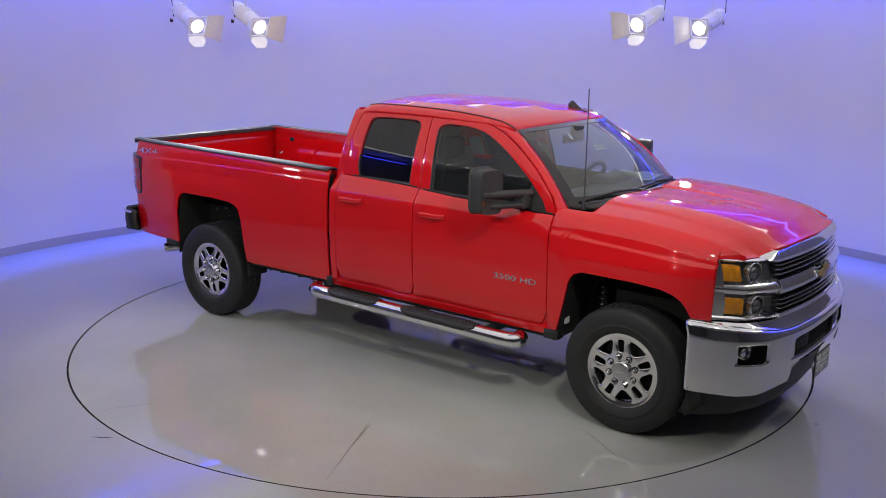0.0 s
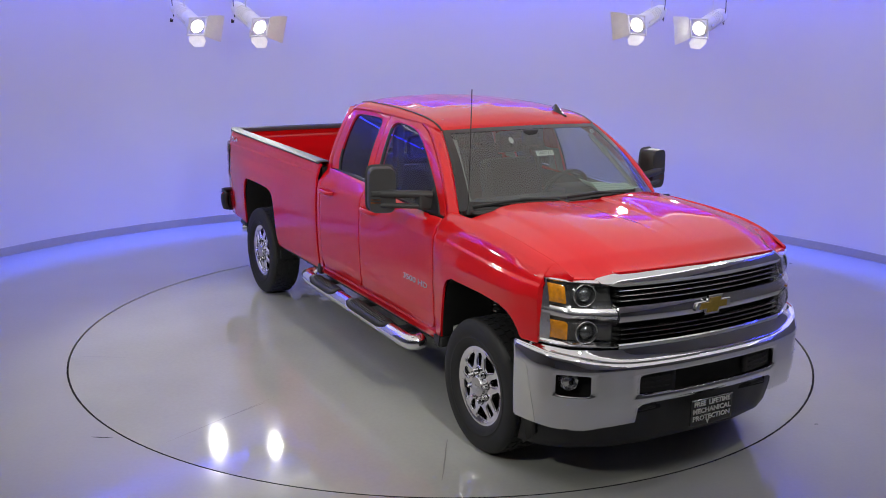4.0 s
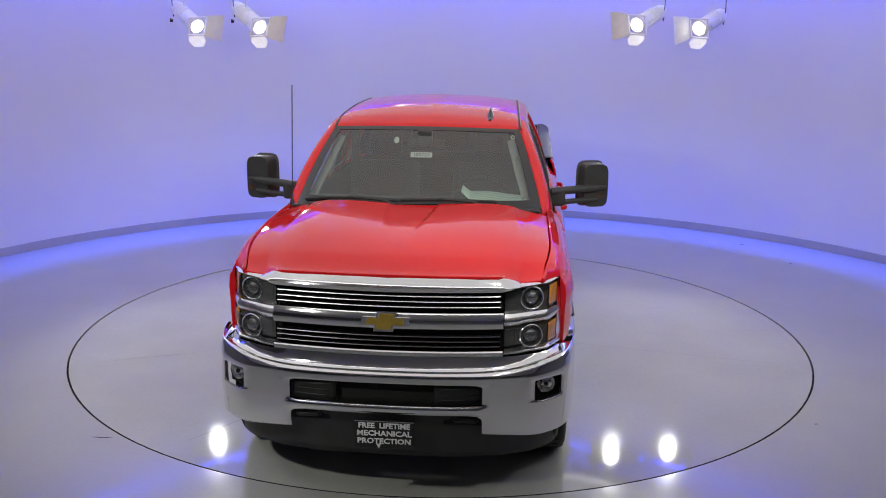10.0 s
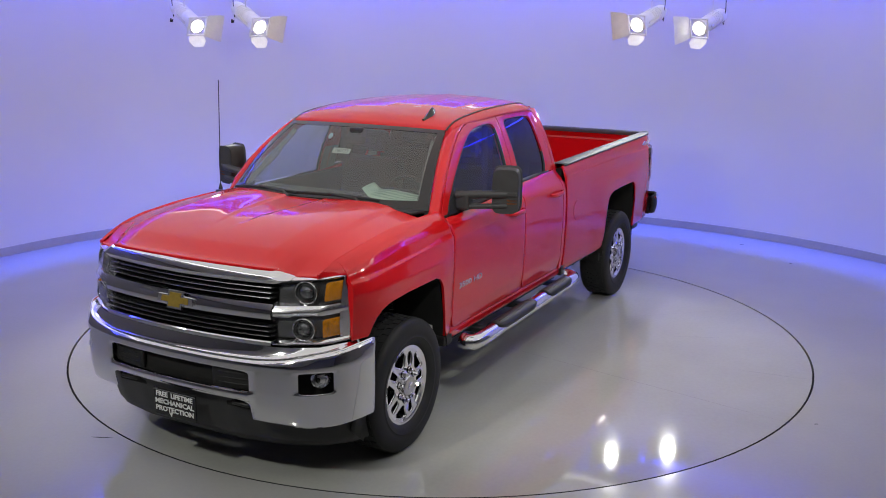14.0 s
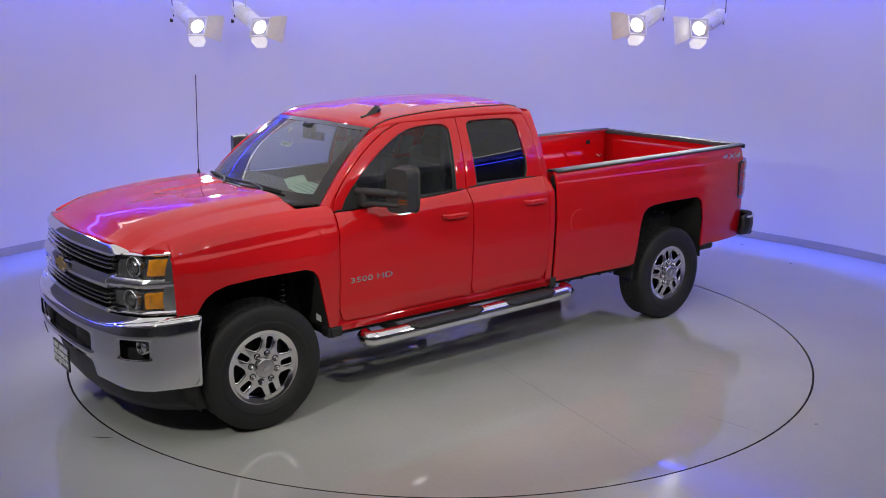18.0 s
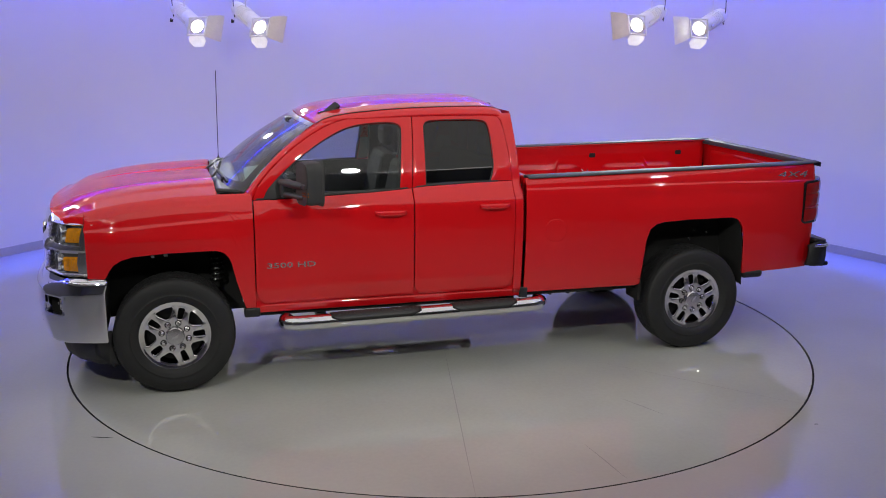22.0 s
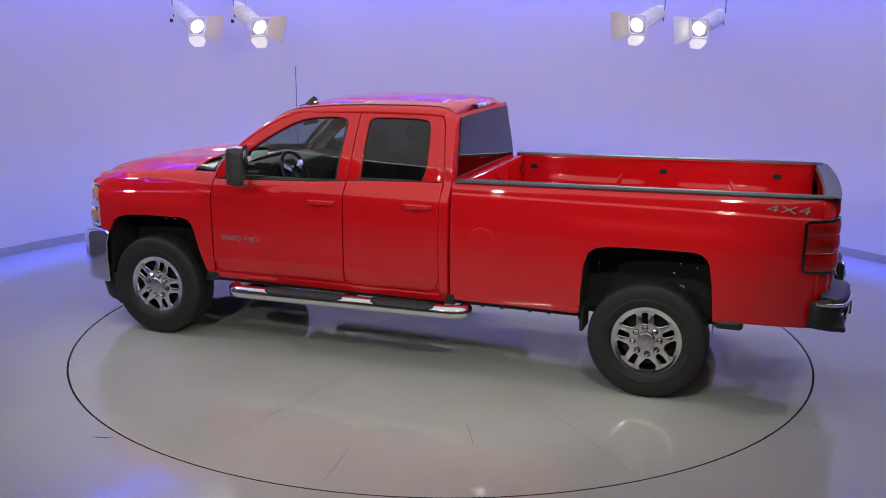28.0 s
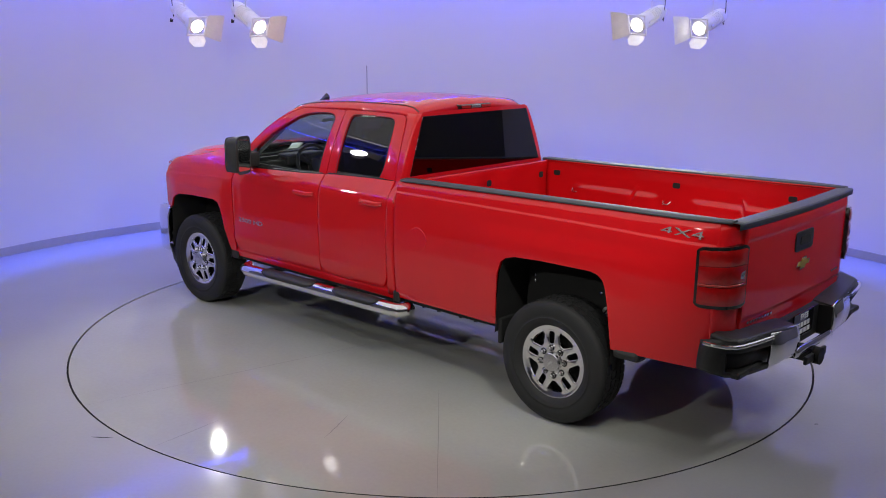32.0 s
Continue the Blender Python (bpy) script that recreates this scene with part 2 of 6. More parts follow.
def room():
    cx, cy = WALL_C
    wall_arc = [radians(12 + 156 * i / 96) for i in range(97)]
    strip_arc = [radians(-14 + 208 * i / 96) for i in range(97)]

    def ring(r0, r1, z0, z1, name, mat, label, arc=wall_arc, bevel=0.0, smooth=True):
        verts, faces = [], []
        for a in arc:
            for r, z in ((r0, z0), (r0, z1), (r1, z1), (r1, z0)):
                verts.append((cx + r * math.cos(a), cy + r * math.sin(a), z))
        for i in range(len(arc) - 1):
            for k in range(4):
                q = (k + 1) % 4
                faces.append((4 * i + k, 4 * (i + 1) + k, 4 * (i + 1) + q, 4 * i + q))
        faces += [(3, 2, 1, 0), tuple(4 * (len(arc) - 1) + k for k in range(4))]
        ob = mk(name, verts, faces, mat, None, "", smooth, bevel=bevel, angle=30)
        return tagged(ob, label, "", "", "structure")

    ring(WALL_R, WALL_R + 0.15, 0.0, CEIL, "wall_curved", WALLPAINT, "smooth white curved studio wall washed in blue light")
    ring(WALL_R - 0.018, WALL_R - 0.001, 0.0, 0.095, "baseboard", TRIM, "flat grey baseboard strip along the curved wall", bevel=0.003)
    ring(WALL_R - 0.275, WALL_R - 0.225, 3.25, 3.264, "light_strip", STRIP, "thin glowing blue light strip round the wall top", strip_arc)
    v, f = lathe([(4.72, 3.37), (4.78, 3.37), (4.78, 3.40), (4.72, 3.40), (4.72, 3.37)], 96, Matrix.Translation((cx, cy, 0)))
    tagged(mk("light_tube", v, f, TUBE, None, "", True, angle=30), "thin white light tube ring under the ceiling", kind="structure")
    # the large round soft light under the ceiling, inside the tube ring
    # unseen; added because hood and windscreen mirror a bright ceiling
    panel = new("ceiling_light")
    tagged(panel, "unseen large round white soft light added under the ceiling", "ceiling light")
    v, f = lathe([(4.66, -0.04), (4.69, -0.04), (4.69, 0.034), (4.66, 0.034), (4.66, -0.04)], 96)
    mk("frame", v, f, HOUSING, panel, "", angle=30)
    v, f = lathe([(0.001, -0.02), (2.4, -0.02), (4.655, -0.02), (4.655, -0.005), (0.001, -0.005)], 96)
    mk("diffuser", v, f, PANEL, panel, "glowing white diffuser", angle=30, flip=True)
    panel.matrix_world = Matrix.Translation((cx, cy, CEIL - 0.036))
    # the hall behind the camera
    e0 = (cx + WALL_R * math.cos(wall_arc[0]), cy + WALL_R * math.sin(wall_arc[0]))
    for s, name in ((1, "wall_east"), (-1, "wall_west")):
        ob = box(name, *sorted((cx + s * (WALL_R - 0.17), cx + s * (WALL_R - 0.02))), -11.5, e0[1] + 0.02, 0, CEIL, HALLPAINT, bevel=0)
        tagged(ob, "plain dark painted hall wall", kind="structure")
    tagged(box("wall_south", cx - WALL_R, cx + WALL_R, -11.65, -11.5, 0, CEIL, HALLPAINT, bevel=0), "plain dark painted hall wall", kind="structure")
    tagged(box("ceiling", -6.2, 6.2, -11.7, 5.6, CEIL, CEIL + 0.12, CEILPAINT, bevel=0), "plain white studio ceiling", kind="structure")
    # floor with the round hole of the turntable
    n, verts, faces = 128, [], []
    for i in range(n):
        a = 2 * math.pi * i / n
        c, s = math.cos(a), math.sin(a)
        verts += [(3.0 * c, 3.0 * s, 0), (3.0 * c, 3.0 * s, -0.05)]
        k = min((6.2 / abs(c)) if c else 99, ((5.6 if s > 0 else 11.7) / abs(s)) if s else 99)
        verts.append((k * c, k * s, 0))
    for i in range(n):
        j = (i + 1) % n
        faces.append((3 * i, 3 * i + 2, 3 * j + 2, 3 * j))
        faces.append((3 * i + 1, 3 * i, 3 * j, 3 * j + 1))
        p, q = verts[3 * i + 2], verts[3 * j + 2]
        if abs(p[0] - q[0]) > 1e-6 and abs(p[1] - q[1]) > 1e-6:
            verts.append((6.2 * (1 if p[0] + q[0] > 0 else -1), 5.6 if p[1] + q[1] > 0 else -11.7, 0))
            faces.append((3 * i + 2, len(verts) - 1, 3 * j + 2))
    tagged(mk("floor", verts, faces, FLOOR, None, "", False), "glossy pale grey epoxy studio floor", kind="structure")
    v, f = lathe([(3.03, -0.05), (0.001, -0.05)], 96)
    tagged(mk("turntable_pit", v, f, SEAM, None, "", False), "dark pit under the turntable's edge", kind="structure")


def turntable():
    top = new("turntable")
    tagged(top, "round grey epoxy turntable flush with the studio floor", "turntable")
    v, f = lathe([(0.0001, -0.002), (1.0, -0.002), (2.0, -0.002), (2.985, -0.002)], 128)
    mk("platform", v, f, DISC, top, "", True, flip=True)
    v, f = lathe([(2.985, -0.0025), (2.987, -0.006), (2.987, -0.045)], 128)
    mk("rim", v, f, SEAM, top, "dark edge of the turntable", True, flip=True)
    return top


room()
disc = turntable()

# ---- the pickup truck: x forwards, y to its left, z up, the middle of the wheelbase at 0 ----
truck = new("pickup_truck")
tagged(truck, "bright red pickup truck with chrome grille and long open bed", "truck")

WB, HUB_Z, TYRE_R = 2.008, 0.405, 0.412
ARCH_F = [(1.518, 0.577), (1.536, 0.642), (1.573, 0.773), (1.608, 0.923), (1.625, 0.96), (1.655, 0.993), (1.71, 1.012), (2.05, 1.008),
          (2.25, 0.995), (2.33, 0.972), (2.38, 0.94), (2.41, 0.90), (2.43, 0.86), (2.444, 0.845)]
ARCH_R = [(-2.440, 0.60), (-2.438, 0.659), (-2.414, 0.894), (-2.395, 0.99), (-2.374, 1.035), (-2.34, 1.062), (-2.29, 1.075), (-1.90, 1.074),
          (-1.70, 1.064), (-1.63, 1.047), (-1.58, 1.01), (-1.552, 0.92), (-1.535, 0.705), (-1.53, 0.562)]
BASE_Y = pull([(0.40, 0.90), (0.50, 0.925), (0.60, 0.944), (0.75, 0.957), (0.95, 0.966), (1.10, 0.966), (1.20, 0.961), (1.30, 0.950), (1.37, 0.937), (1.44, 0.925)])
DOOR_Y = pull([(0.40, 0.90), (0.50, 0.925), (0.60, 0.944), (0.75, 0.957), (0.95, 0.966), (1.10, 0.966), (1.20, 0.961), (1.27, 0.956), (1.29, 0.951), (1.305, 0.942), (1.34, 0.914), (1.38, 0.889), (1.42, 0.875)])
FEND_TOP = eased([(1.2, 1.378), (1.44, 1.378), (1.7, 1.378), (2.0, 1.368), (2.3, 1.340), (2.5, 1.303), (2.6, 1.272), (2.7, 1.230), (2.75, 1.205), (2.9, 1.13)], 0.05)
FEND_DROP = pull([(-0.02, 0.115), (0.0, 0.088), (0.015, 0.066), (0.03, 0.05), (0.06, 0.029), (0.10, 0.013), (0.15, 0.004), (0.2, 0.0)])
BELT = pull([(1.44, 1.335), (1.30, 1.338), (0.585, 1.363), (0.396, 1.375), (0.187, 1.392), (-0.085, 1.402), (-0.25, 1.408), (-0.5, 1.412)])
RAIL_Z = pull([(-0.55, 1.432), (-1.484, 1.449), (-3.11, 1.478)])


def smooth(k):
    k = max(0.0, min(1.0, k))
    return k * k * (3 - 2 * k)


def flare(x, z, xc, top, run, reach, fade):
    """The swelling of the side over a wheel: it ends at the height top, and fades out along x beyond reach."""
    return 0.020 * smooth((top + run - z) / run) * smooth((reach + fade - abs(x - xc)) / fade) * smooth((z - 0.40) / 0.3)


def crease(z, zc):
    """The sharp shoulder line: the skin stands a little prouder below it."""
    k = smooth((zc + 0.010 - z) / 0.020)
    g = max(0.0, min(1.0, (z - zc + 0.16) / 0.16))
    return 0.010 * k * g


def side_y(x, z):
    """Half width of the lower body."""
    y = BASE_Y(z) if x < -0.55 or x > 1.46 else DOOR_Y(z) + (BASE_Y(z) - DOOR_Y(z)) * max(0.0, (x - 1.38) / 0.08)
    if x > 1.3:
        k = min(1.0, (x - 1.3) / 0.16)
        y -= k * FEND_DROP(FEND_TOP(x) - z)
        y += flare(x, z, 1.985, 1.085, 0.11, 0.36, 0.24) + crease(z, 1.235 - 0.06 * max(0.0, x - 1.45))
        if x > 2.25:
            y -= 0.060 * ((x - 2.25) / 0.4) ** 2
    elif x > -0.55:
        h = BELT(x) - z
        y += crease(z, 1.244) * max(0.0, min(1.0, (x - 0.6) / 0.3))
        if h < 0.05:
            y -= 0.008 * (1 - max(0.0, h) / 0.05) ** 2
    else:
        h = RAIL_Z(x) - z
        if h < 0.06:
            y -= 0.02 * (1 - max(0.0, h) / 0.06) ** 2
        y += flare(x, z, -1.99, 1.15, 0.13, 0.42, 0.50) + 0.6 * crease(z, bed_line(x))
        if x < -2.75:
            y -= 0.028 * ((-2.75 - x) / 0.3) ** 2
    # the shallow crease low on the doors
    y += 0.006 * math.exp(-((z - 0.71) / 0.022) ** 2) if -0.5 < x < 1.45 else 0.0
    return y


def upper_y(z):
    """Half width of the cab above the belt."""
    k = max(0.0, z - 1.36)
    return 0.874 - 0.191 * k - 0.351 * k * k


def both(name, verts, faces, mat, parent, label="", out=None, **more):
    """The same part on the truck's left and, mirrored, on its right. Returns the two."""
    left = mk(name, verts, faces, mat, parent[0] if isinstance(parent, tuple) else parent, label, **more)
    swap = [(v[0], -v[1], v[2]) for v in verts]
    more["flip"] = not more.get("flip", False)
    right = mk(name, swap, faces, mat, parent[1] if isinstance(parent, tuple) else parent, label, **more)
    return left, right


def skin(xs, low, high, rows, y=side_y):
    """Columns of skin from low(x) to high(x)."""
    return sheet(lambda x, v: (x, y(x, low(x) + (high(x) - low(x)) * v), low(x) + (high(x) - low(x)) * v), xs, span(0, 1, rows))


def creased_skin(xs, low, line, high, y):
    """The same, with rows that follow the shoulder line."""
    def at(x, v):
        stops = ((0, low(x)), (0.55, line(x) - 0.12), (0.72, line(x) - 0.016), (0.88, line(x) + 0.016), (1, high(x)))
        z = float(np.interp(v, [a for a, b in stops], [b for a, b in stops]))
        return (x, y(x, z), z)
    return sheet(at, xs, span(0, 0.55, 34)[:-1] + span(0.55, 0.72, 10)[:-1] + span(0.72, 0.88, 13)[:-1] + span(0.88, 1, 9))


def bed_line(x):
    return 1.352 - 0.012 * max(0.0, -2.2 - x)


def xs_of(a, b, step, extra=()):
    n = max(2, int(round((b - a) / step)) + 1)
    got = sorted({round(x, 4) for x in span(a, b, n)} | {round(e, 4) for e in extra if a <= e <= b})
    return [x for i, x in enumerate(got) if i == 0 or x - got[i - 1] > 0.003]


def body():
    # front fenders
    arch = pull(ARCH_F)
    low = lambda x: 0.575 if x < 1.518 else (arch(x) if x < 2.444 else 0.845)

    def fend_y(x, z):
        if x <= 2.552:
            return side_y(x, z)
        base = side_y(2.552, min(FEND_TOP(2.552), FEND_TOP(2.552) - (FEND_TOP(x) - z)))
        return base + (0.814 - base) * (x - 2.552) / 0.138
    nose = [2.556, 2.58, 2.605, 2.63, 2.655, 2.675, 2.69]
    v, f = skin(xs_of(1.449, 2.552, 0.03, [p[0] for p in ARCH_F]) + nose, lambda x: low(x) if x < 2.555 else 1.216, FEND_TOP, 64, fend_y)
    fend = both("fender", v, f, RED, truck, "red front fender with a flared wheel opening", solid=0.016, bevel=0.004, flip=True)
    # bed sides
    arch2 = pull(ARCH_R)
    low2 = lambda x: 0.556 if x > -1.53 else (arch2(x) if x > -2.44 else 0.604 - 0.02 * (x + 2.44))
    v, f = creased_skin(xs_of(-3.06, -0.563, 0.04, [p[0] for p in ARCH_R]), low2, bed_line, RAIL_Z, side_y)
    bed = both("bed_side", v, f, RED, truck, "red outer bed side with a flared wheel opening", solid=0.016, bevel=0.004, flip=True)
    # doors
    fd = lambda x: 0.598 + 0.085 * max(0.0, (x - 1.375) / 0.066) ** 2.5
    v, f = skin(xs_of(0.303, 1.440, 0.028), fd, BELT, 26)
    door_f = both("front_door", v, f, RED, truck, "red front door with a body-coloured handle", solid=0.03, bevel=0.004, flip=True)
    rd = lambda x: 0.598 + 0.06 * max(0.0, (x - 0.25) / 0.045) ** 2.5 + 0.10 * max(0.0, (-0.395 - x) / 0.075) ** 2.5
    v, f = skin(xs_of(-0.470, 0.295, 0.028), rd, BELT, 26)
    door_r = both("rear_door", v, f, RED, truck, "shorter red rear door with dark privacy glass", solid=0.03, bevel=0.004, flip=True)
    # rockers and the pillar behind the doors
    v, f = skin(xs_of(-0.53, 1.449, 0.06), lambda x: 0.53, lambda x: 0.70, 8, lambda x, z: side_y(x, z) - (0.002 if z < 0.594 else 0.02))
    both("rocker", v, f, RED, truck, "red sill panel under the doors", solid=0.03, bevel=0.004, flip=True)
    return fend, bed, door_f, door_r


fenders, bed_sides, front_doors, rear_doors = body()


CLOTH = material("pale_grey_cloth", (0.30, 0.30, 0.29), 0.9, vary=0.05, scale=20)


def pt(x, z):
    return Vector((x, upper_y(z), z))


def cab():
    # door frames above the belt: outer outline and window opening, point for point
    outer_f = [(1.440, BELT(1.44)), (1.400, 1.435), (1.285, 1.560), (1.160, 1.665), (1.03, 1.752), (0.90, 1.822), (0.76, 1.868), (0.58, 1.884), (0.262, 1.890),
               (0.272, 1.75), (0.285, 1.55), (0.301, BELT(0.3))]
    inner_f = [(1.368, BELT(1.368)), (1.330, 1.410), (1.210, 1.527), (1.095, 1.615), (0.985, 1.690), (0.87, 1.757), (0.745, 1.813), (0.60, 1.838), (0.350, 1.845),
               (0.355, 1.74), (0.375, 1.56), (0.392, BELT(0.392))]
    outer_r = [(0.293, BELT(0.29)), (0.278, 1.55), (0.264, 1.75), (0.255, 1.890), (0.05, 1.893), (-0.2, 1.893), (-0.385, 1.885), (-0.425, 1.845), (-0.447, 1.70), (-0.462, 1.55), (-0.470, BELT(-0.47))]
    inner_r = [(0.190, BELT(0.19)), (0.186, 1.55), (0.180, 1.75), (0.174, 1.848), (0.05, 1.853), (-0.15, 1.854), (-0.275, 1.850), (-0.318, 1.825), (-0.330, 1.70), (-0.334, 1.50), (-0.300, BELT(-0.3) + 0.006)]
    def soften(pts, keep=(), times=2):
        for _ in range(times):
            got = [pts[0]]
            for p, q in zip(pts, pts[1:]):
                got += [p if p in keep else (0.75 * p[0] + 0.25 * q[0], 0.75 * p[1] + 0.25 * q[1]),
                        q if q in keep else (0.25 * p[0] + 0.75 * q[0], 0.25 * p[1] + 0.75 * q[1])]
            pts = got + [pts[-1]]
        return pts

    outer_f, inner_f, outer_r, inner_r = (soften(q, [(0.262, 1.890), (0.255, 1.890)]) for q in (outer_f, inner_f, outer_r, inner_r))

    def across(outline, z):
        """Where a level line enters and leaves the outline."""
        got = []
        for (ax, az), (bx, bz) in zip(outline, outline[1:] + outline[:1]):
            if (az - z) * (bz - z) <= 0 and az != bz:
                got.append(ax + (bx - ax) * (z - az) / (bz - az))
        return min(got), max(got)

    for doors, outer, inner, glass, lab in ((front_doors, outer_f, inner_f, SIDEGLASS, "lightly tinted front door glass"),
                                            (rear_doors, outer_r, inner_r, PRIVACY, "dark privacy glass")):
        n = len(outer)
        verts, faces = [], []
        for (ox, oz), (ix, iz) in zip(outer, inner):
            for k in (0, 0.33, 0.66, 1):
                p = pt(ox + (ix - ox) * k, oz + (iz - oz) * k)
                verts.append(p)
        for i in range(n - 1):
            for k in range(3):
                faces.append((4 * i + k, 4 * i + k + 1, 4 * i + 5 + k, 4 * i + 4 + k))
        both("window_frame", verts, faces, RED, doors, "", solid=0.035, bevel=0.003)
        both("frame_trim", [p - Vector((0, 0.037, 0.0)) for p in verts], faces, CLOTH, doors, "pale grey inner trim of the window frame")
        # black channel round the glass
        verts, faces = [], []
        mx, mz = sum(p[0] for p in inner) / n, sum(p[1] for p in inner) / n
        for x, z in inner:
            for k, d in ((0.0, 0.002), (0.0, -0.012), (0.045, -0.014)):
                p = pt(x + (mx - x) * k, z + (mz - z) * k)
                verts.append(p + Vector((0, d, 0)))
        for i in range(n):
            j = (i + 1) % n
            for k in range(2):
                faces.append((3 * i + k, 3 * i + k + 1, 3 * j + k + 1, 3 * j + k))
        both("window_seal", verts, faces, BLACK, doors, "", solid=0.004)
        # the glass, gently curved with the cab's side
        zs = [q[1] for q in inner]
        verts, faces = [], []
        rows_ = span(max(inner[0][1], inner[-1][1]) + 0.0005, max(zs) - 0.0008, 16)
        for z in rows_:
            xa, xb = across(inner, z)
            for x in span(xa, xb, 9):
                verts.append(pt(x, z) - Vector((0, 0.012, 0)))
        for i in range(len(rows_) - 1):
            for k in range(8):
                faces.append((9 * i + k, 9 * i + k + 1, 9 * i + 10 + k, 9 * i + 9 + k))
        pair = both("window_glass", verts, faces, glass, doors, lab, flip=True)
        for ob in pair:
            ob.visible_shadow = False
        # belt moulding
        xs = span(min(inner[0][0], inner[-1][0]) - 0.06, max(inner[0][0], inner[-1][0]) + (0.05 if doors is front_doors else 0.08), 14)
        v, f = sheet(lambda x, a: (x, upper_y(BELT(x)) + 0.003 + 0.005 * math.cos(a), BELT(x) + 0.001 + 0.008 * math.sin(a)), xs, span(0, 5.5, 7), wrap=True)
        both("belt_moulding", v, f, BLACK, doors, "")

    # roof skin
    zc = eased([(1.10, 1.80), (1.02, 1.852), (0.98, 1.877), (0.93, 1.901), (0.86, 1.926), (0.70, 1.957), (0.52, 1.977), (0.24, 1.989), (-0.05, 1.993), (-0.30, 1.991), (-0.40, 1.980), (-0.455, 1.960), (-0.485, 1.918), (-0.51, 1.87)], 0.03)
    drop = eased([(-0.3, 0.010), (0.0, 0.0), (0.3, 0.010), (0.5, 0.028), (0.6, 0.042), (0.63, 0.050), (0.66, 0.062), (0.685, 0.078), (0.702, 0.104)], 0.012)

    ROOF_K = eased([(1.02, 0.22), (0.9, 0.5), (0.7, 0.85), (0.55, 1.0), (-0.3, 1.0), (-0.485, 0.9)], 0.08)
    ROOF_W = pull([(1.02, 0.668), (0.9, 0.684), (0.75, 0.690), (0.5, 0.691), (-0.35, 0.690), (-0.485, 0.676)])
    ditch = pull([(1.03, 0.644), (0.9, 0.640), (0.7, 0.632), (0.4, 0.622), (0.0, 0.612), (-0.5, 0.60)])

    def roof(x, v):
        w = ROOF_W(x)
        y = v * w
        k = ROOF_K(x)
        xx = x - (0.052 * v * v if x > 0.85 else 0.052 * v * v * max(0, (x - 0.4) / 0.45))
        z = zc(x) - k * drop(abs(v) * 0.702)
        if 0.62 > abs(y) > 0 and -0.36 < x < 0.55:
            z += 0.0022 * max(0.0, math.cos(y * 2 * math.pi / 0.235)) ** 14 * min(1.0, (0.55 - x) / 0.12, (x + 0.36) / 0.06)
        return (xx, y, z)

    v, f = sheet(roof, xs_of(-0.485, 1.02, 0.035, [0.98, 0.93, 0.9, -0.455]), span(-1, 1, 141))
    mk("roof", v, f, RED, truck, "red roof panel with shallow pressed ribs", solid=0.02, flip=False)
    # black ditch mouldings along the roof
    for s in (1, -1):
        pts = []
        for x in span(-0.46, 1.015, 26):
            p = roof(x, ditch(x) / ROOF_W(x))
            pts.append((p[0], s * p[1], p[2] + 0.001))
        v, f = tube(pts, 0.0085, 8, 0.5)
        mk("roof_moulding", v, f, BLACK, truck, "")
    # windscreen
    def shield(u, w):
        s = 2 * w - 1
        bx, bz, by = 1.69 - 0.09 * s * s - 0.11 * s ** 6, 1.385 - 0.006 * s ** 6, 0.803
        tx, tz, ty = 1.025 - 0.052 * s * s, 1.849 - 0.014 * s * s, 0.642
        x, z = bx + (tx - bx) * u, bz + (tz - bz) * u
        k = 0.035 * math.sin(math.pi * u)
        return (x + k * 0.55, s * (by + (ty - by) * u), z + k * 0.8)
    v, f = sheet(shield, span(0, 1, 24), span(0, 1, 48))
    ws = mk("windscreen", v, f, SHIELD, truck, "large raked clear windscreen", flip=True)
    ws.visible_shadow = False
    # black edge band of the windscreen
    verts, faces = [], []
    per = [(u, 0.0) for u in span(0, 1, 24)] + [(1.0, w) for w in span(0, 1, 48)[1:]] + [(u, 1.0) for u in span(1, 0, 24)[1:]] + [(0.0, w) for w in span(1, 0, 48)[1:-1]]
    for u, w in per:
        for k in span(0, 1, 4):
            verts.append(Vector(shield(u + (0.10 - 0.155 * u) * k, w + (0.036 - 0.072 * w) * k)) + Vector((0.0016, 0, 0.0024)))
    n = len(per)
    faces = [(4 * i + k, 4 * i + k + 1, 4 * ((i + 1) % n) + k + 1, 4 * ((i + 1) % n) + k) for i in range(n) for k in range(3)]
    mk("windscreen_border", verts, faces, GLOSSY, ws, "black printed border of the windscreen")
    # A-pillars from the windscreen's edge to the door frame
    outer = [(1.470, BELT(1.44) - 0.07), (1.440, BELT(1.44)), (1.400, 1.435), (1.285, 1.560), (1.160, 1.665), (1.03, 1.752), (0.90, 1.822), (0.76, 1.868)]
    verts, faces = [], []
    for i, (x, z) in enumerate(outer):
        u = max(0, i - 1) / (len(outer) - 2)
        a = Vector(shield(min(1.0, u * 1.02), 1.0)) + Vector((0.0, 0.004, 0.0)) + (Vector((0.05, 0, -0.07)) if i == 0 else Vector())
        b = pt(x + 0.004, z + 0.004)
        for k in (0, 0.35, 0.7, 1.0):
            p = a.lerp(b, k)
            q = 0.010 * math.sin(math.pi * k)
            verts.append(p + Vector((q * 0.5, q, q * 0.9)))
    for i in range(len(outer) - 1):
        for k in range(3):
            faces.append((4 * i + k, 4 * i + k + 1, 4 * i + 5 + k, 4 * i + 4 + k))
    both("windscreen_pillar", verts, faces, RED, truck, "", solid=0.02)
    both("pillar_trim", [p - Vector((0.016, 0.022, 0.014)) for p in verts], faces, CLOTH, truck, "pale grey inner pillar trim")
    # rear pillars and back wall of the cab
    zz = span(0.56, 1.895, 30)

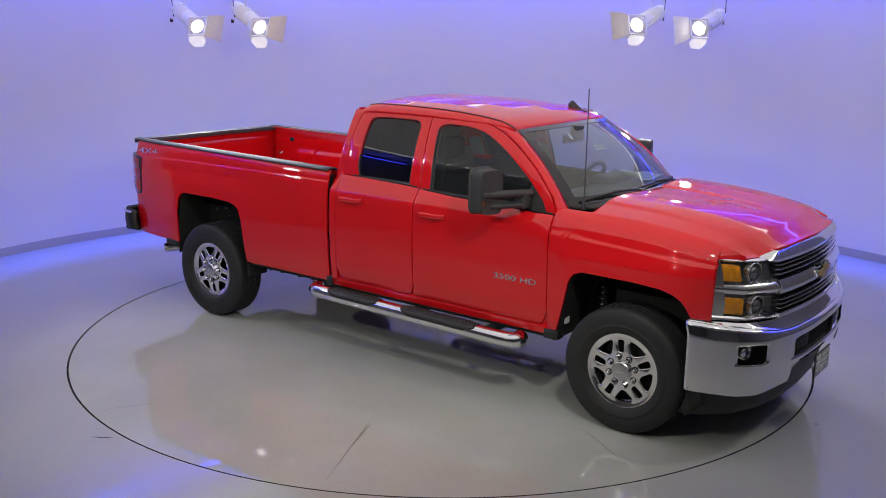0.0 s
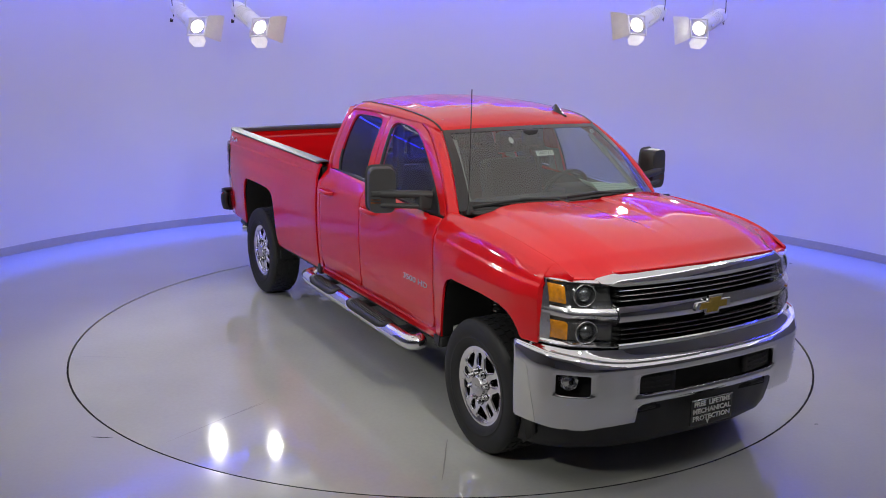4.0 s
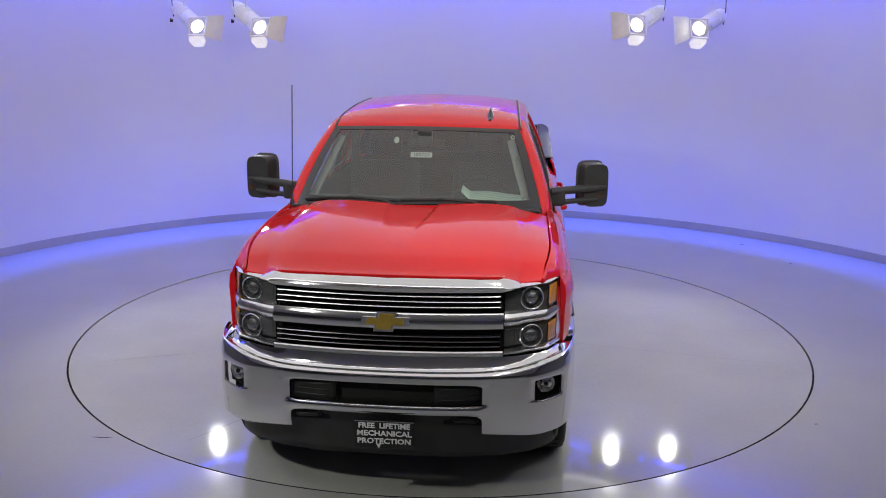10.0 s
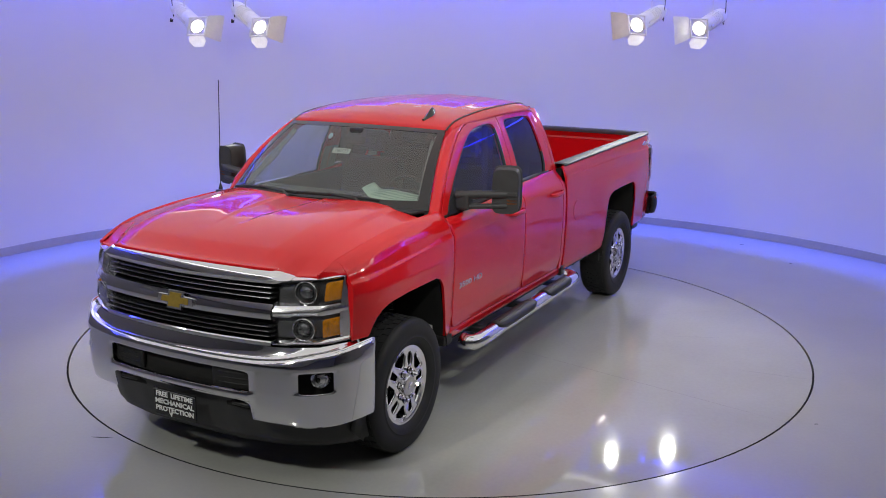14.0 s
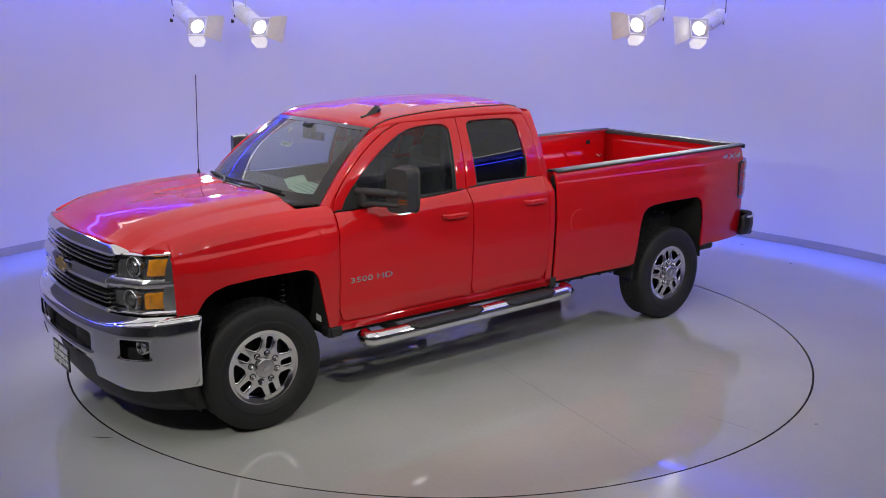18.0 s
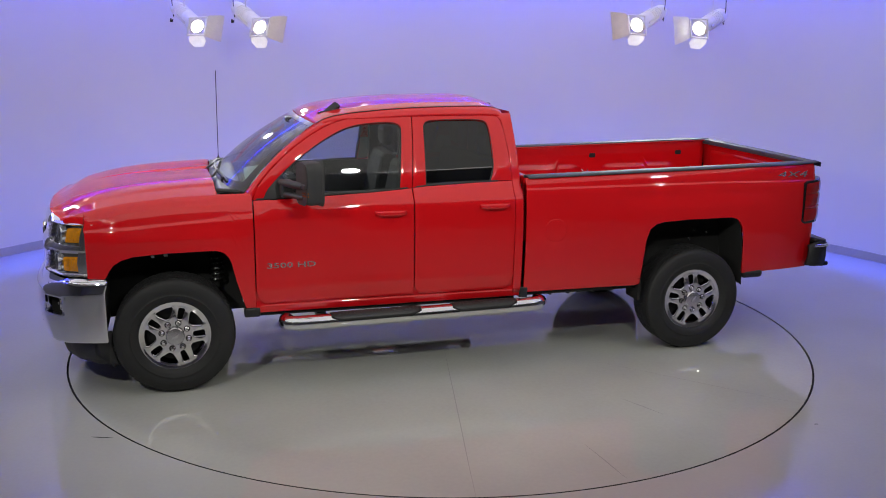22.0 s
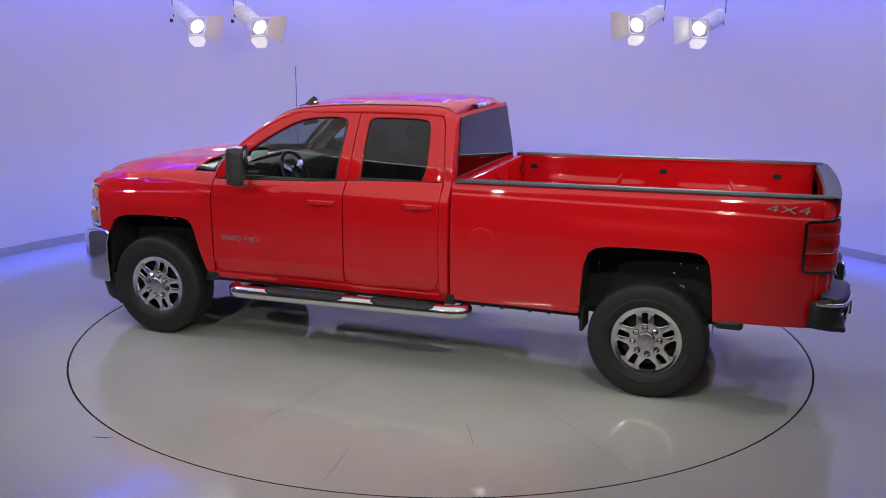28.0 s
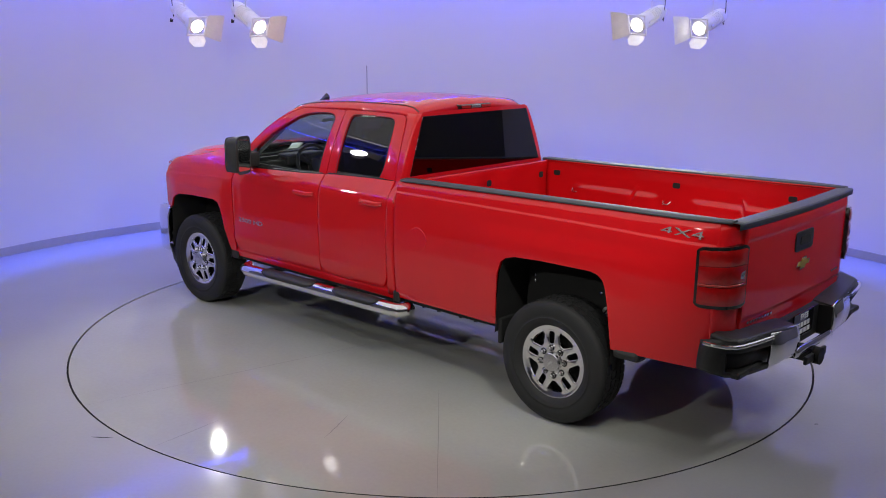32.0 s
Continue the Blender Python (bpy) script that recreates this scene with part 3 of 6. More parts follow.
    DOOR_END = pull([(0.5, -0.474), (1.41, -0.474), (1.55, -0.466), (1.70, -0.451), (1.845, -0.431), (1.895, -0.38)])

    def corner(z, a):
        y = side_y(-0.5, z) if z < 1.38 else upper_y(z)
        xr = -0.550 + 0.030 * max(0, (z - 1.4) / 0.5)
        if a < 0.4:
            x0 = DOOR_END(z)
            return (x0 + (xr + 0.022 - x0) * a / 0.4, y, z)
        t = (a - 0.4) / 0.6 * math.pi / 2
        return (xr + 0.022 - 0.022 * math.sin(t), y - 0.05 + 0.05 * math.cos(t), z)

    v, f = sheet(corner, zz, span(0, 1, 12))
    both("rear_pillar", v, f, RED, truck, "", solid=0.02, flip=True)
    bm = bmesh.new()

    def rear(y, z):
        return Vector((-0.550 + 0.030 * max(0, (z - 1.4) / 0.5), y, z))
    opening = [(-0.785, 1.445), (0.785, 1.445), (0.625, 1.875), (-0.625, 1.875)]
    levels = span(0.60, 1.445, 8) + span(1.445, 1.875, 8)[1:] + [1.905]
    rim_y = lambda z: (side_y(-0.5, z) if z < 1.38 else upper_y(z)) - 0.045
    for z0, z1 in zip(levels, levels[1:]):
        glazed = 1.44 < z0 < 1.87
        for sides in ((1, -1) if glazed else (0,)):
            if glazed:
                oy = [0.785 - 0.16 * (z - 1.445) / 0.43 for z in (z0, z1)]
                q = [(sides * oy[0], z0), (sides * rim_y(z0), z0), (sides * rim_y(z1), z1), (sides * oy[1], z1)]
            else:
                q = [(-rim_y(z0), z0), (rim_y(z0), z0), (rim_y(z1), z1), (-rim_y(z1), z1)]
            bm.faces.new([bm.verts.new(rear(*p)) for p in q])
    part("cab_back", bm, RED, truck, "", smooth=False)
    v, f = plate([(p[0], p[1]) for p in opening], 0.006)
    v = [rear(p[0], p[1]) + Vector((-0.004 - p[2], 0, 0)) for p in v]
    g = mk("rear_window", v, f, PRIVACY, truck, "dark tinted rear window of the cab", smooth=False)
    g.visible_shadow = False


cab()


NOSE_X = pull([(0.0, 2.848), (0.3, 2.836), (0.6, 2.812), (0.72, 2.793), (0.78, 2.770), (0.85, 2.728), (1.0, 2.690)])
NOSE_Z = pull([(0.0, 1.266), (0.72, 1.260), (0.76, 1.252), (0.85, 1.216), (1.0, 1.222)])


def hood():
    EDGE = side_y(2.552, FEND_TOP(2.552)) - 0.011

    def top(s, v):
        av = abs(v)
        xr, xf = 1.712 - 0.035 * v * v, NOSE_X(av)
        x = xr + (xf - xr) * s
        xe = 1.677 + (NOSE_X(1.0) - 1.677) * s
        w = (side_y(xe, FEND_TOP(xe)) - 0.011) if xe < 2.552 else EDGE + (0.800 - EDGE) * (xe - 2.552) / 0.138
        fall = 0.21 * s + 0.79 * s ** 4
        zmid = 1.437 - 0.170 * fall
        zedge = (FEND_TOP(x) + 0.004)
        k = 0.0 if av < 0.60 else ((av - 0.60) / 0.40) ** 1.5
        z = zmid + (zedge - zmid) * k - 0.010 * av * av
        # the power dome's shoulders, and the channel between its two inner creases
        rear_ = smooth(1 - s / 0.88)
        z += 0.011 * smooth((0.82 - s) / 0.75) * smooth((0.82 + 0.05 * s - av) / 0.07) * smooth((av - 0.16) / 0.35)
        z -= 0.011 * min(1.0, 1.4 * rear_) * smooth((0.10 + 0.10 * rear_ - av) / 0.045)
        # the front edge, with its dip beside the grille
        if s > 0.86:
            m = (s - 0.86) / 0.14
            z += (NOSE_Z(av) - z) * m ** 1.5
        return (x, v * w, z)
    v, f = sheet(top, span(0, 1, 60), span(-1, 1, 201))
    mk("hood", v, f, RED, truck, "broad red hood with raised shoulders", solid=0.02, bevel=0.004)


hood()


def joined(pieces):
    """One list of vertices and faces from several."""
    verts, faces = [], []
    for v, f in pieces:
        n = len(verts)
        verts += v
        faces += [tuple(i + n for i in q) for q in f]
    return verts, faces


def brick(x0, x1, y0, y1, z0, z1, m=Matrix()):
    v = [m @ Vector((x, y, z)) for x in (x0, x1) for y in (y0, y1) for z in (z0, z1)]
    return v, [(0, 1, 3, 2), (4, 6, 7, 5), (0, 4, 5, 1), (2, 3, 7, 6), (0, 2, 6, 4), (1, 5, 7, 3)]


def rounded(w, h, r, n=4):
    """Outline of a rounded rectangle round 0, 0."""
    out = []
    for cx, cy, a0 in ((w / 2 - r, h / 2 - r, 0), (-w / 2 + r, h / 2 - r, 90), (-w / 2 + r, -h / 2 + r, 180), (w / 2 - r, -h / 2 + r, 270)):
        for i in range(n + 1):
            a = radians(a0 + 90 * i / n)
            out.append((cx + r * math.cos(a), cy + r * math.sin(a)))
    return out


# ---- wheels ----


def wheels():
    """One wheel, its axle along z and its face towards +z, then three more on the same meshes."""
    prof = [(0.245, -0.245), (0.27, -0.262), (0.34, -0.268), (0.380, -0.255), (0.398, -0.235), (0.404, -0.225), (0.405, -0.18), (0.405, -0.12), (0.405, -0.07),
            (0.405, -0.026), (0.402, -0.012), (0.393, 0.0), (0.378, 0.006), (0.368, 0.010), (0.340, 0.012), (0.315, 0.012), (0.300, 0.009), (0.296, 0.012),
            (0.275, 0.006), (0.250, -0.006), (0.240, -0.03)]
    v, f = lathe([(0.247, -0.020), (0.248, -0.004), (0.243, 0.003), (0.234, 0.002), (0.222, -0.003), (0.206, -0.008), (0.202, -0.016), (0.210, -0.04), (0.213, -0.10), (0.207, -0.2)], 72)
    rim = mk("wheel", v, f, WHEELCHROME, truck, "chrome wheel with paired spokes")
    v, f = lathe([(r * 1.008, h + 0.020) for r, h in prof], 80)
    mk("tyre", v, f, RUBBER, rim, "black all-terrain tyre", angle=50)
    # tread blocks, in four staggered rows
    pieces = []
    for row, (h0, h1) in enumerate(((-0.223, -0.178), (-0.172, -0.128), (-0.122, -0.078), (-0.072, -0.026))):
        for i in range(44):
            a = 2 * math.pi * (i + 0.5 * (row % 2)) / 44
            m = Matrix.Rotation(a, 4, "Z") @ Matrix.Translation((0.407, 0, 0.018))
            tw = 0.012 if row in (1, 2) else 0
            v, f = brick(-0.004, 0.0055, -0.0235, 0.0235, h0, h1)
            v = [m @ Vector((p[0], p[1] + tw * (p[2] - h0) / (h1 - h0) * (1 if row == 1 else -1), p[2])) for p in v]
            pieces.append((v, f))
    v, f = joined(pieces)
    mk("tread", v, f, RUBBER, rim, "chunky tread blocks", smooth=False)["kind"] = "stuff"
    # dark brake drum behind the spokes
    v, f = lathe([(0.001, -0.085), (0.19, -0.085), (0.205, -0.10), (0.205, -0.22)], 40)
    mk("brake_disc", v, f, DARK, rim, "dark brake behind the spokes", flip=True)
    # the face: five pairs of spokes, cut out of one dished plate with rolled edges
    def arc_points(r, n):
        return [Vector((r * math.cos(2 * math.pi * i / n), r * math.sin(2 * math.pi * i / n), 0)) for i in range(n)]

    def soft_loop(corners, r, n=5):
        """The corners joined up, each rounded by r."""
        out, m = [], len(corners)
        for i in range(m):
            p, a, c = Vector(corners[i]), Vector(corners[i - 1]), Vector(corners[(i + 1) % m])
            u, w = (a - p).normalized(), (c - p).normalized()
            for k in range(n):
                t = k / (n - 1)
                q0, q1 = p + u * r, p + w * r
                out.append(q0 * (1 - t) ** 2 + p * 2 * t * (1 - t) + q1 * t ** 2)
        return out

    dish = pull([(0.0, 0.0), (0.11, 0.002), (0.15, -0.004), (0.19, -0.008), (0.222, -0.004), (0.24, 0.001)])
    loops = []
    for i in range(5):
        turn = Matrix.Rotation(radians(18 + 72 * i), 3, "Z")
        slot = soft_loop([(0.122, -0.016, 0), (0.200, -0.021, 0), (0.200, 0.021, 0), (0.122, 0.016, 0)], 0.013)
        loops.append([turn @ p for p in slot])
        turn = Matrix.Rotation(radians(54 + 72 * i), 3, "Z")
        gap = soft_loop([(0.131, -0.013, 0), (0.184, -0.061, 0), (0.208, -0.050, 0), (0.217, 0.0, 0), (0.208, 0.050, 0), (0.184, 0.061, 0), (0.131, 0.013, 0)], 0.0105)
        loops.append([turn @ p for p in gap])
    flat, edges, spans = [], [], []
    for loop in [arc_points(0.240, 64), arc_points(0.06, 32)] + loops:
        n = len(flat)
        flat += [Vector((p.x, p.y)) for p in loop]
        edges += [(n + k, n + (k + 1) % len(loop)) for k in range(len(loop))]
        spans.append((n, n + len(loop)))
    # rows of points along the openings and between them carry the rounded backs of the spokes
    for loop in loops:
        mid = sum(loop, Vector()) / len(loop)
        for d in (0.0012, 0.003, 0.0055, 0.009, 0.013):
            for k, p in enumerate(loop):
                along = loop[(k + 1) % len(loop)] - loop[k - 1]
                n = Vector((along.y, -along.x, 0)).normalized()
                n = n if n.dot(p - mid) > 0 else -n
                flat.append((p + n * d).xy)
    flat += [Vector((r * math.cos(a), r * math.sin(a))) for r in (0.075, 0.095, 0.108, 0.228) for a in span(0, 2 * math.pi, 61)[:-1]]
    made = delaunay_2d_cdt(flat, edges, [], 0, 1e-5)
    border = np.array([tuple((loop[k] * (1 - t) + loop[k - 1] * t).xy) for loop in loops for k in range(len(loop)) for t in (0, 0.25, 0.5, 0.75)])

    def crown(p):
        """How far the rolled edge of an opening lies below the face."""
        d = float(np.sqrt(((border - np.array((p[0], p[1]))) ** 2).sum(axis=1)).min())
        k = max(0.0, 1 - d / 0.010)
        return 0.008 * (1 - math.sqrt(max(0.0, 1 - k * k)))

    def inside(p, loop):
        got = False
        for q, w in zip(loop, loop[1:] + loop[:1]):
            if (q[1] > p[1]) != (w[1] > p[1]) and p[0] < (w[0] - q[0]) * (p[1] - q[1]) / (w[1] - q[1]) + q[0]:
                got = not got
        return got
    bm = bmesh.new()
    vs = [bm.verts.new((p[0], p[1], 0.004 * smooth((p.length - 0.105) / 0.03) * smooth((0.222 - p.length) / 0.02) + dish(p.length) - crown(p))) for p in made[0]]
    back = {o: i for i, olds in enumerate(made[3]) for o in olds}
    for tri in made[2]:
        c = sum((made[0][i] for i in tri), Vector((0, 0))) / 3
        if 0.058 < c.length < 0.2405 and not any(inside(c, [(p.x, p.y) for p in loop]) for loop in loops):
            bm.faces.new([vs[i] for i in tri])
    rings = [[vs[back[i]] for i in range(a, b)] for a, b in spans]
    for ring in rings[2:]:
        mid = sum((v.co for v in ring), Vector()) / len(ring)
        last = ring
        for inset, down in ((0.0008, 0.006), (0.002, 0.04)):
            nxt = []
            for v in ring:
                d = (mid - v.co)
                d.z = 0
                d.normalize()
                nxt.append(bm.verts.new(v.co + d * inset - Vector((0, 0, down))))
            for k in range(len(ring)):
                bm.faces.new((last[k - 1], last[k], nxt[k], nxt[k - 1]))
            last = nxt
    bmesh.ops.delete(bm, geom=[v for v in bm.verts if not v.link_faces], context="VERTS")
    bmesh.ops.recalc_face_normals(bm, faces=bm.faces[:])
    part("wheel_face", bm, WHEELCHROME, rim, "chrome wheel face with five paired spokes", angle=60)
    v, f = lathe([(0.066, 0.0), (0.064, 0.020), (0.058, 0.026), (0.03, 0.029), (0.0005, 0.029)], 16)
    mk("hub_cap", v, f, BRUSHED, rim, "satin silver centre cap", angle=20)
    v, f = plate([(-0.030, -0.006), (0.006, -0.006), (0.006, -0.014), (0.030, 0.006), (-0.006, 0.006), (-0.006, 0.014)], 0.003, Matrix.Translation((0, 0, 0.029)))
    mk("cap_emblem", v, f, CHROME, rim, "", smooth=False)
    nut = pocket = None
    for i in range(8):
        m = Matrix.Rotation(radians(45 * i + 10), 4, "Z") @ Matrix.Translation((0.093, 0, 0.0))
        if nut is None:
            v, f = lathe([(0.016, 0.0), (0.016, 0.006), (0.0125, 0.009), (0.0125, 0.028), (0.009, 0.033), (0.0003, 0.034)], 6)
            nut = mk("lug_nut", v, f, WHEELCHROME, rim, "", smooth=False)
            v, f = lathe([(0.0225, 0.0), (0.0215, 0.0045), (0.0195, 0.0035), (0.0003, 0.0035)], 18)
            pocket = mk("nut_pocket", v, f, GLOSSY, rim, "", smooth=False)
            nut.matrix_basis = pocket.matrix_basis = m
        else:
            for name, data in (("lug_nut", nut.data), ("nut_pocket", pocket.data)):
                o = new(name, data)
                o.parent, o.matrix_basis = rim, m
    out = []
    for x in (WB, -WB):
        for s in (1, -1):
            m = Matrix.Translation((x, s * 0.948, HUB_Z + 0.006)) @ Matrix.Rotation(-s * math.pi / 2, 4, "X") @ Matrix.Rotation(radians((20 if s > 0 else 6) if x > 0 else 42), 4, "Z")
            if not out:
                rim.matrix_basis = m
                out.append(rim)
            else:
                out.append(copy_thing(rim, m))


wheels()

# ---- underbody, wheel wells and bed ----


def underbody():
    for arch, tag in ((ARCH_F, 1), (ARCH_R, -1)):
        pts = [(x, z) for x, z in arch]
        if tag == 1:
            pts = [(1.500, 0.50)] + pts[:-1] + [(2.440, 0.84), (2.452, 0.45)]
        else:
            pts = [(-2.445, 0.50)] + pts + [(-1.525, 0.50)]
        verts, faces = [], []
        for x, z in pts:
            for y in (0.957, 0.80, 0.57 if tag == 1 else 0.612):
                verts.append((x, y, z + (0.02 if y < 0.9 else 0.002)))
        for i in range(len(pts) - 1):
            for k in range(2):
                faces.append((3 * i + k, 3 * i + 3 + k, 3 * i + 4 + k, 3 * i + 1 + k))
        faces.append(tuple(3 * i + 2 for i in range(len(pts))))
        both("wheel_well", verts, faces, DARK, truck, "black inner wheel well liner")
    box("engine_bay", 1.50, 2.62, -0.58, 0.58, 0.48, 1.19, DARK, truck, "", 0)
    box("cab_floor", -0.50, 1.50, -0.90, 0.90, 0.50, 0.62, DARK, truck, "dark underside of the cab", 0)
    # inner door skins close the gaps between the panels
    for s in (1, -1):
        box("inner_panel", -0.50, 1.46, *sorted((s * 0.82, s * 0.845)), 0.60, 1.37, SEAT, truck, "dark inner door trim", 0.004)
    for s in (1, -1):
        b = joined([brick(-2.45, 2.55, *sorted((s * 0.40, s * 0.48)), 0.44, 0.60), brick(-3.05, -2.452, *sorted((s * 0.40, s * 0.48)), 0.55, 0.68)])
        mk("frame_rail", b[0], b[1], DARK, truck, "black chassis rail", smooth=False)
        box("fender_panel", 2.46, 2.60, *sorted((s * 0.55, s * 0.86)), 0.50, 1.15, DARK, truck, "", 0)
        box("rear_inner", -3.04, -2.46, *sorted((s * 0.55, s * 0.885)), 0.66, 0.89, DARK, truck, "", 0)
        box("front_inner", -1.515, -0.60, *sorted((s * 0.55, s * 0.885)), 0.58, 0.89, DARK, truck, "", 0)
        box("bed_cavity", -3.03, -0.60, *sorted((s * 0.84, s * 0.885)), 1.10, 1.40, DARK, truck, "", 0)
        box("bed_sill", -1.52, -0.60, *sorted((s * 0.80, s * 0.905)), 0.520, 0.600, DARK, truck, "black lower edge under the bed side", 0.008)
        for x in (-1.30, -1.16, -0.95, -0.80):
            box("sill_clip", x - 0.012, x + 0.012, *sorted((s * 0.86, s * 0.90)), 0.510, 0.522, BLACK, truck, "", 0.003)
        box("mud_trim", -2.64, -2.45, *sorted((s * 0.84, s * 0.965)), 0.553, 0.628, BLACK, truck, "rounded black trim behind the wheel", 0.03)
    for x in (WB, -WB):
        v, f = tube([(x, -0.72, HUB_Z), (x, 0.72, HUB_Z)], 0.055, 12)
        mk("axle", v, f, DARK, truck, "black axle tube")
        bm = bmesh.new()
        bmesh.ops.create_uvsphere(bm, u_segments=16, v_segments=10, radius=0.15, matrix=Matrix.Translation((x, 0.0 if x < 0 else 0.2, HUB_Z)))
        part("axle_housing", bm, DARK, truck, "")
        for s in (1, -1):
            v, f = tube([(x - 0.12, s * 0.55, HUB_Z - 0.05), (x - 0.16, s * 0.52, HUB_Z + 0.45)], 0.03, 10)
            mk("shock_absorber", v, f, BRUSHED, truck, "")
    # exhaust pipe behind the right rear wheel, and the bolts in the wheel wells
    v, f = tube([(-1.0, -0.5, 0.47), (-2.5, -0.58, 0.50), (-2.68, -0.80, 0.50), (-2.74, -0.90, 0.49)], 0.042, 14)
    mk("exhaust_pipe", v, f, BRUSHED, truck, "steel exhaust tailpipe")
    for x, z in ((-1.60, 0.86), (-1.60, 0.82), (-2.14, 0.83), (-2.18, 0.90), (-2.30, 0.88)):
        for s in (1, -1):
            v, f = lathe([(0.011, 0), (0.011, 0.008), (0.004, 0.012), (0.0003, 0.012)], 8, Matrix.Translation((x, s * 0.612, z)) @ Matrix.Rotation(-s * math.pi / 2, 4, "X"))
            mk("bolt", v, f, BRUSHED, truck, "")
    # coil spring, bracket and paper tag in the front wheel wells
    for s in (1, -1):
        turns = [(1.70 + 0.045 * math.cos(a), s * (0.63 + 0.045 * math.sin(a)), 0.72 + 0.20 * a / (10 * math.pi)) for a in span(0, 10 * math.pi, 61)]
        v, f = tube(turns, 0.010, 8)
        mk("coil_spring", v, f, GLOSSY, truck, "black coil spring in the wheel well")
        v, f = tube([(1.70, s * 0.63, 0.66), (1.70, s * 0.63, 0.98)], 0.022, 10)
        mk("spring_strut", v, f, DARK, truck, "")
        for x, z in ((2.05, 0.905), (2.10, 0.925), (2.00, 0.93), (2.14, 0.90)):
            b = brick(x - 0.014, x + 0.014, *sorted((s * 0.575, s * 0.60)), z - 0.012, z + 0.012)
            mk("bracket", b[0], b[1], BRUSHED, truck, "", smooth=False, bevel=0.004)
        b = brick(1.528, 1.532, *sorted((s * 0.80, s * 0.86)), 0.60, 0.67)
        mk("paper_tag", b[0], b[1], WHITE, truck, "small white paper tag in the wheel well", smooth=False)
    # round white label on the liner in the left rear wheel well, with dark lines across it
    m = Matrix.Translation((-2.188, 0.6125, 0.712)) @ Matrix.Rotation(-math.pi / 2, 4, "X")
    v, f = lathe([(0.036, 0.0), (0.035, 0.0025), (0.0004, 0.0028)], 20, m)
    tag = mk("label_disc", v, f, WHITE, truck, "round white label with dark lines")
    for a, d in ((12, 0.014), (55, -0.008)):
        b = brick(-0.032, 0.032, -0.005, 0.005, 0.0028, 0.0036, m @ Matrix.Rotation(radians(a), 4, "Z") @ Matrix.Translation((0, d, 0)))
        mk("label_line", b[0], b[1], DARK, tag, "", smooth=False)
    v, f = tube([(-0.6, 0.42, 0.49), (0.4, 0.40, 0.47), (1.45, 0.42, 0.49)], 0.05, 10)
    mk("exhaust_line", v, f, BRUSHED, truck, "")


underbody()


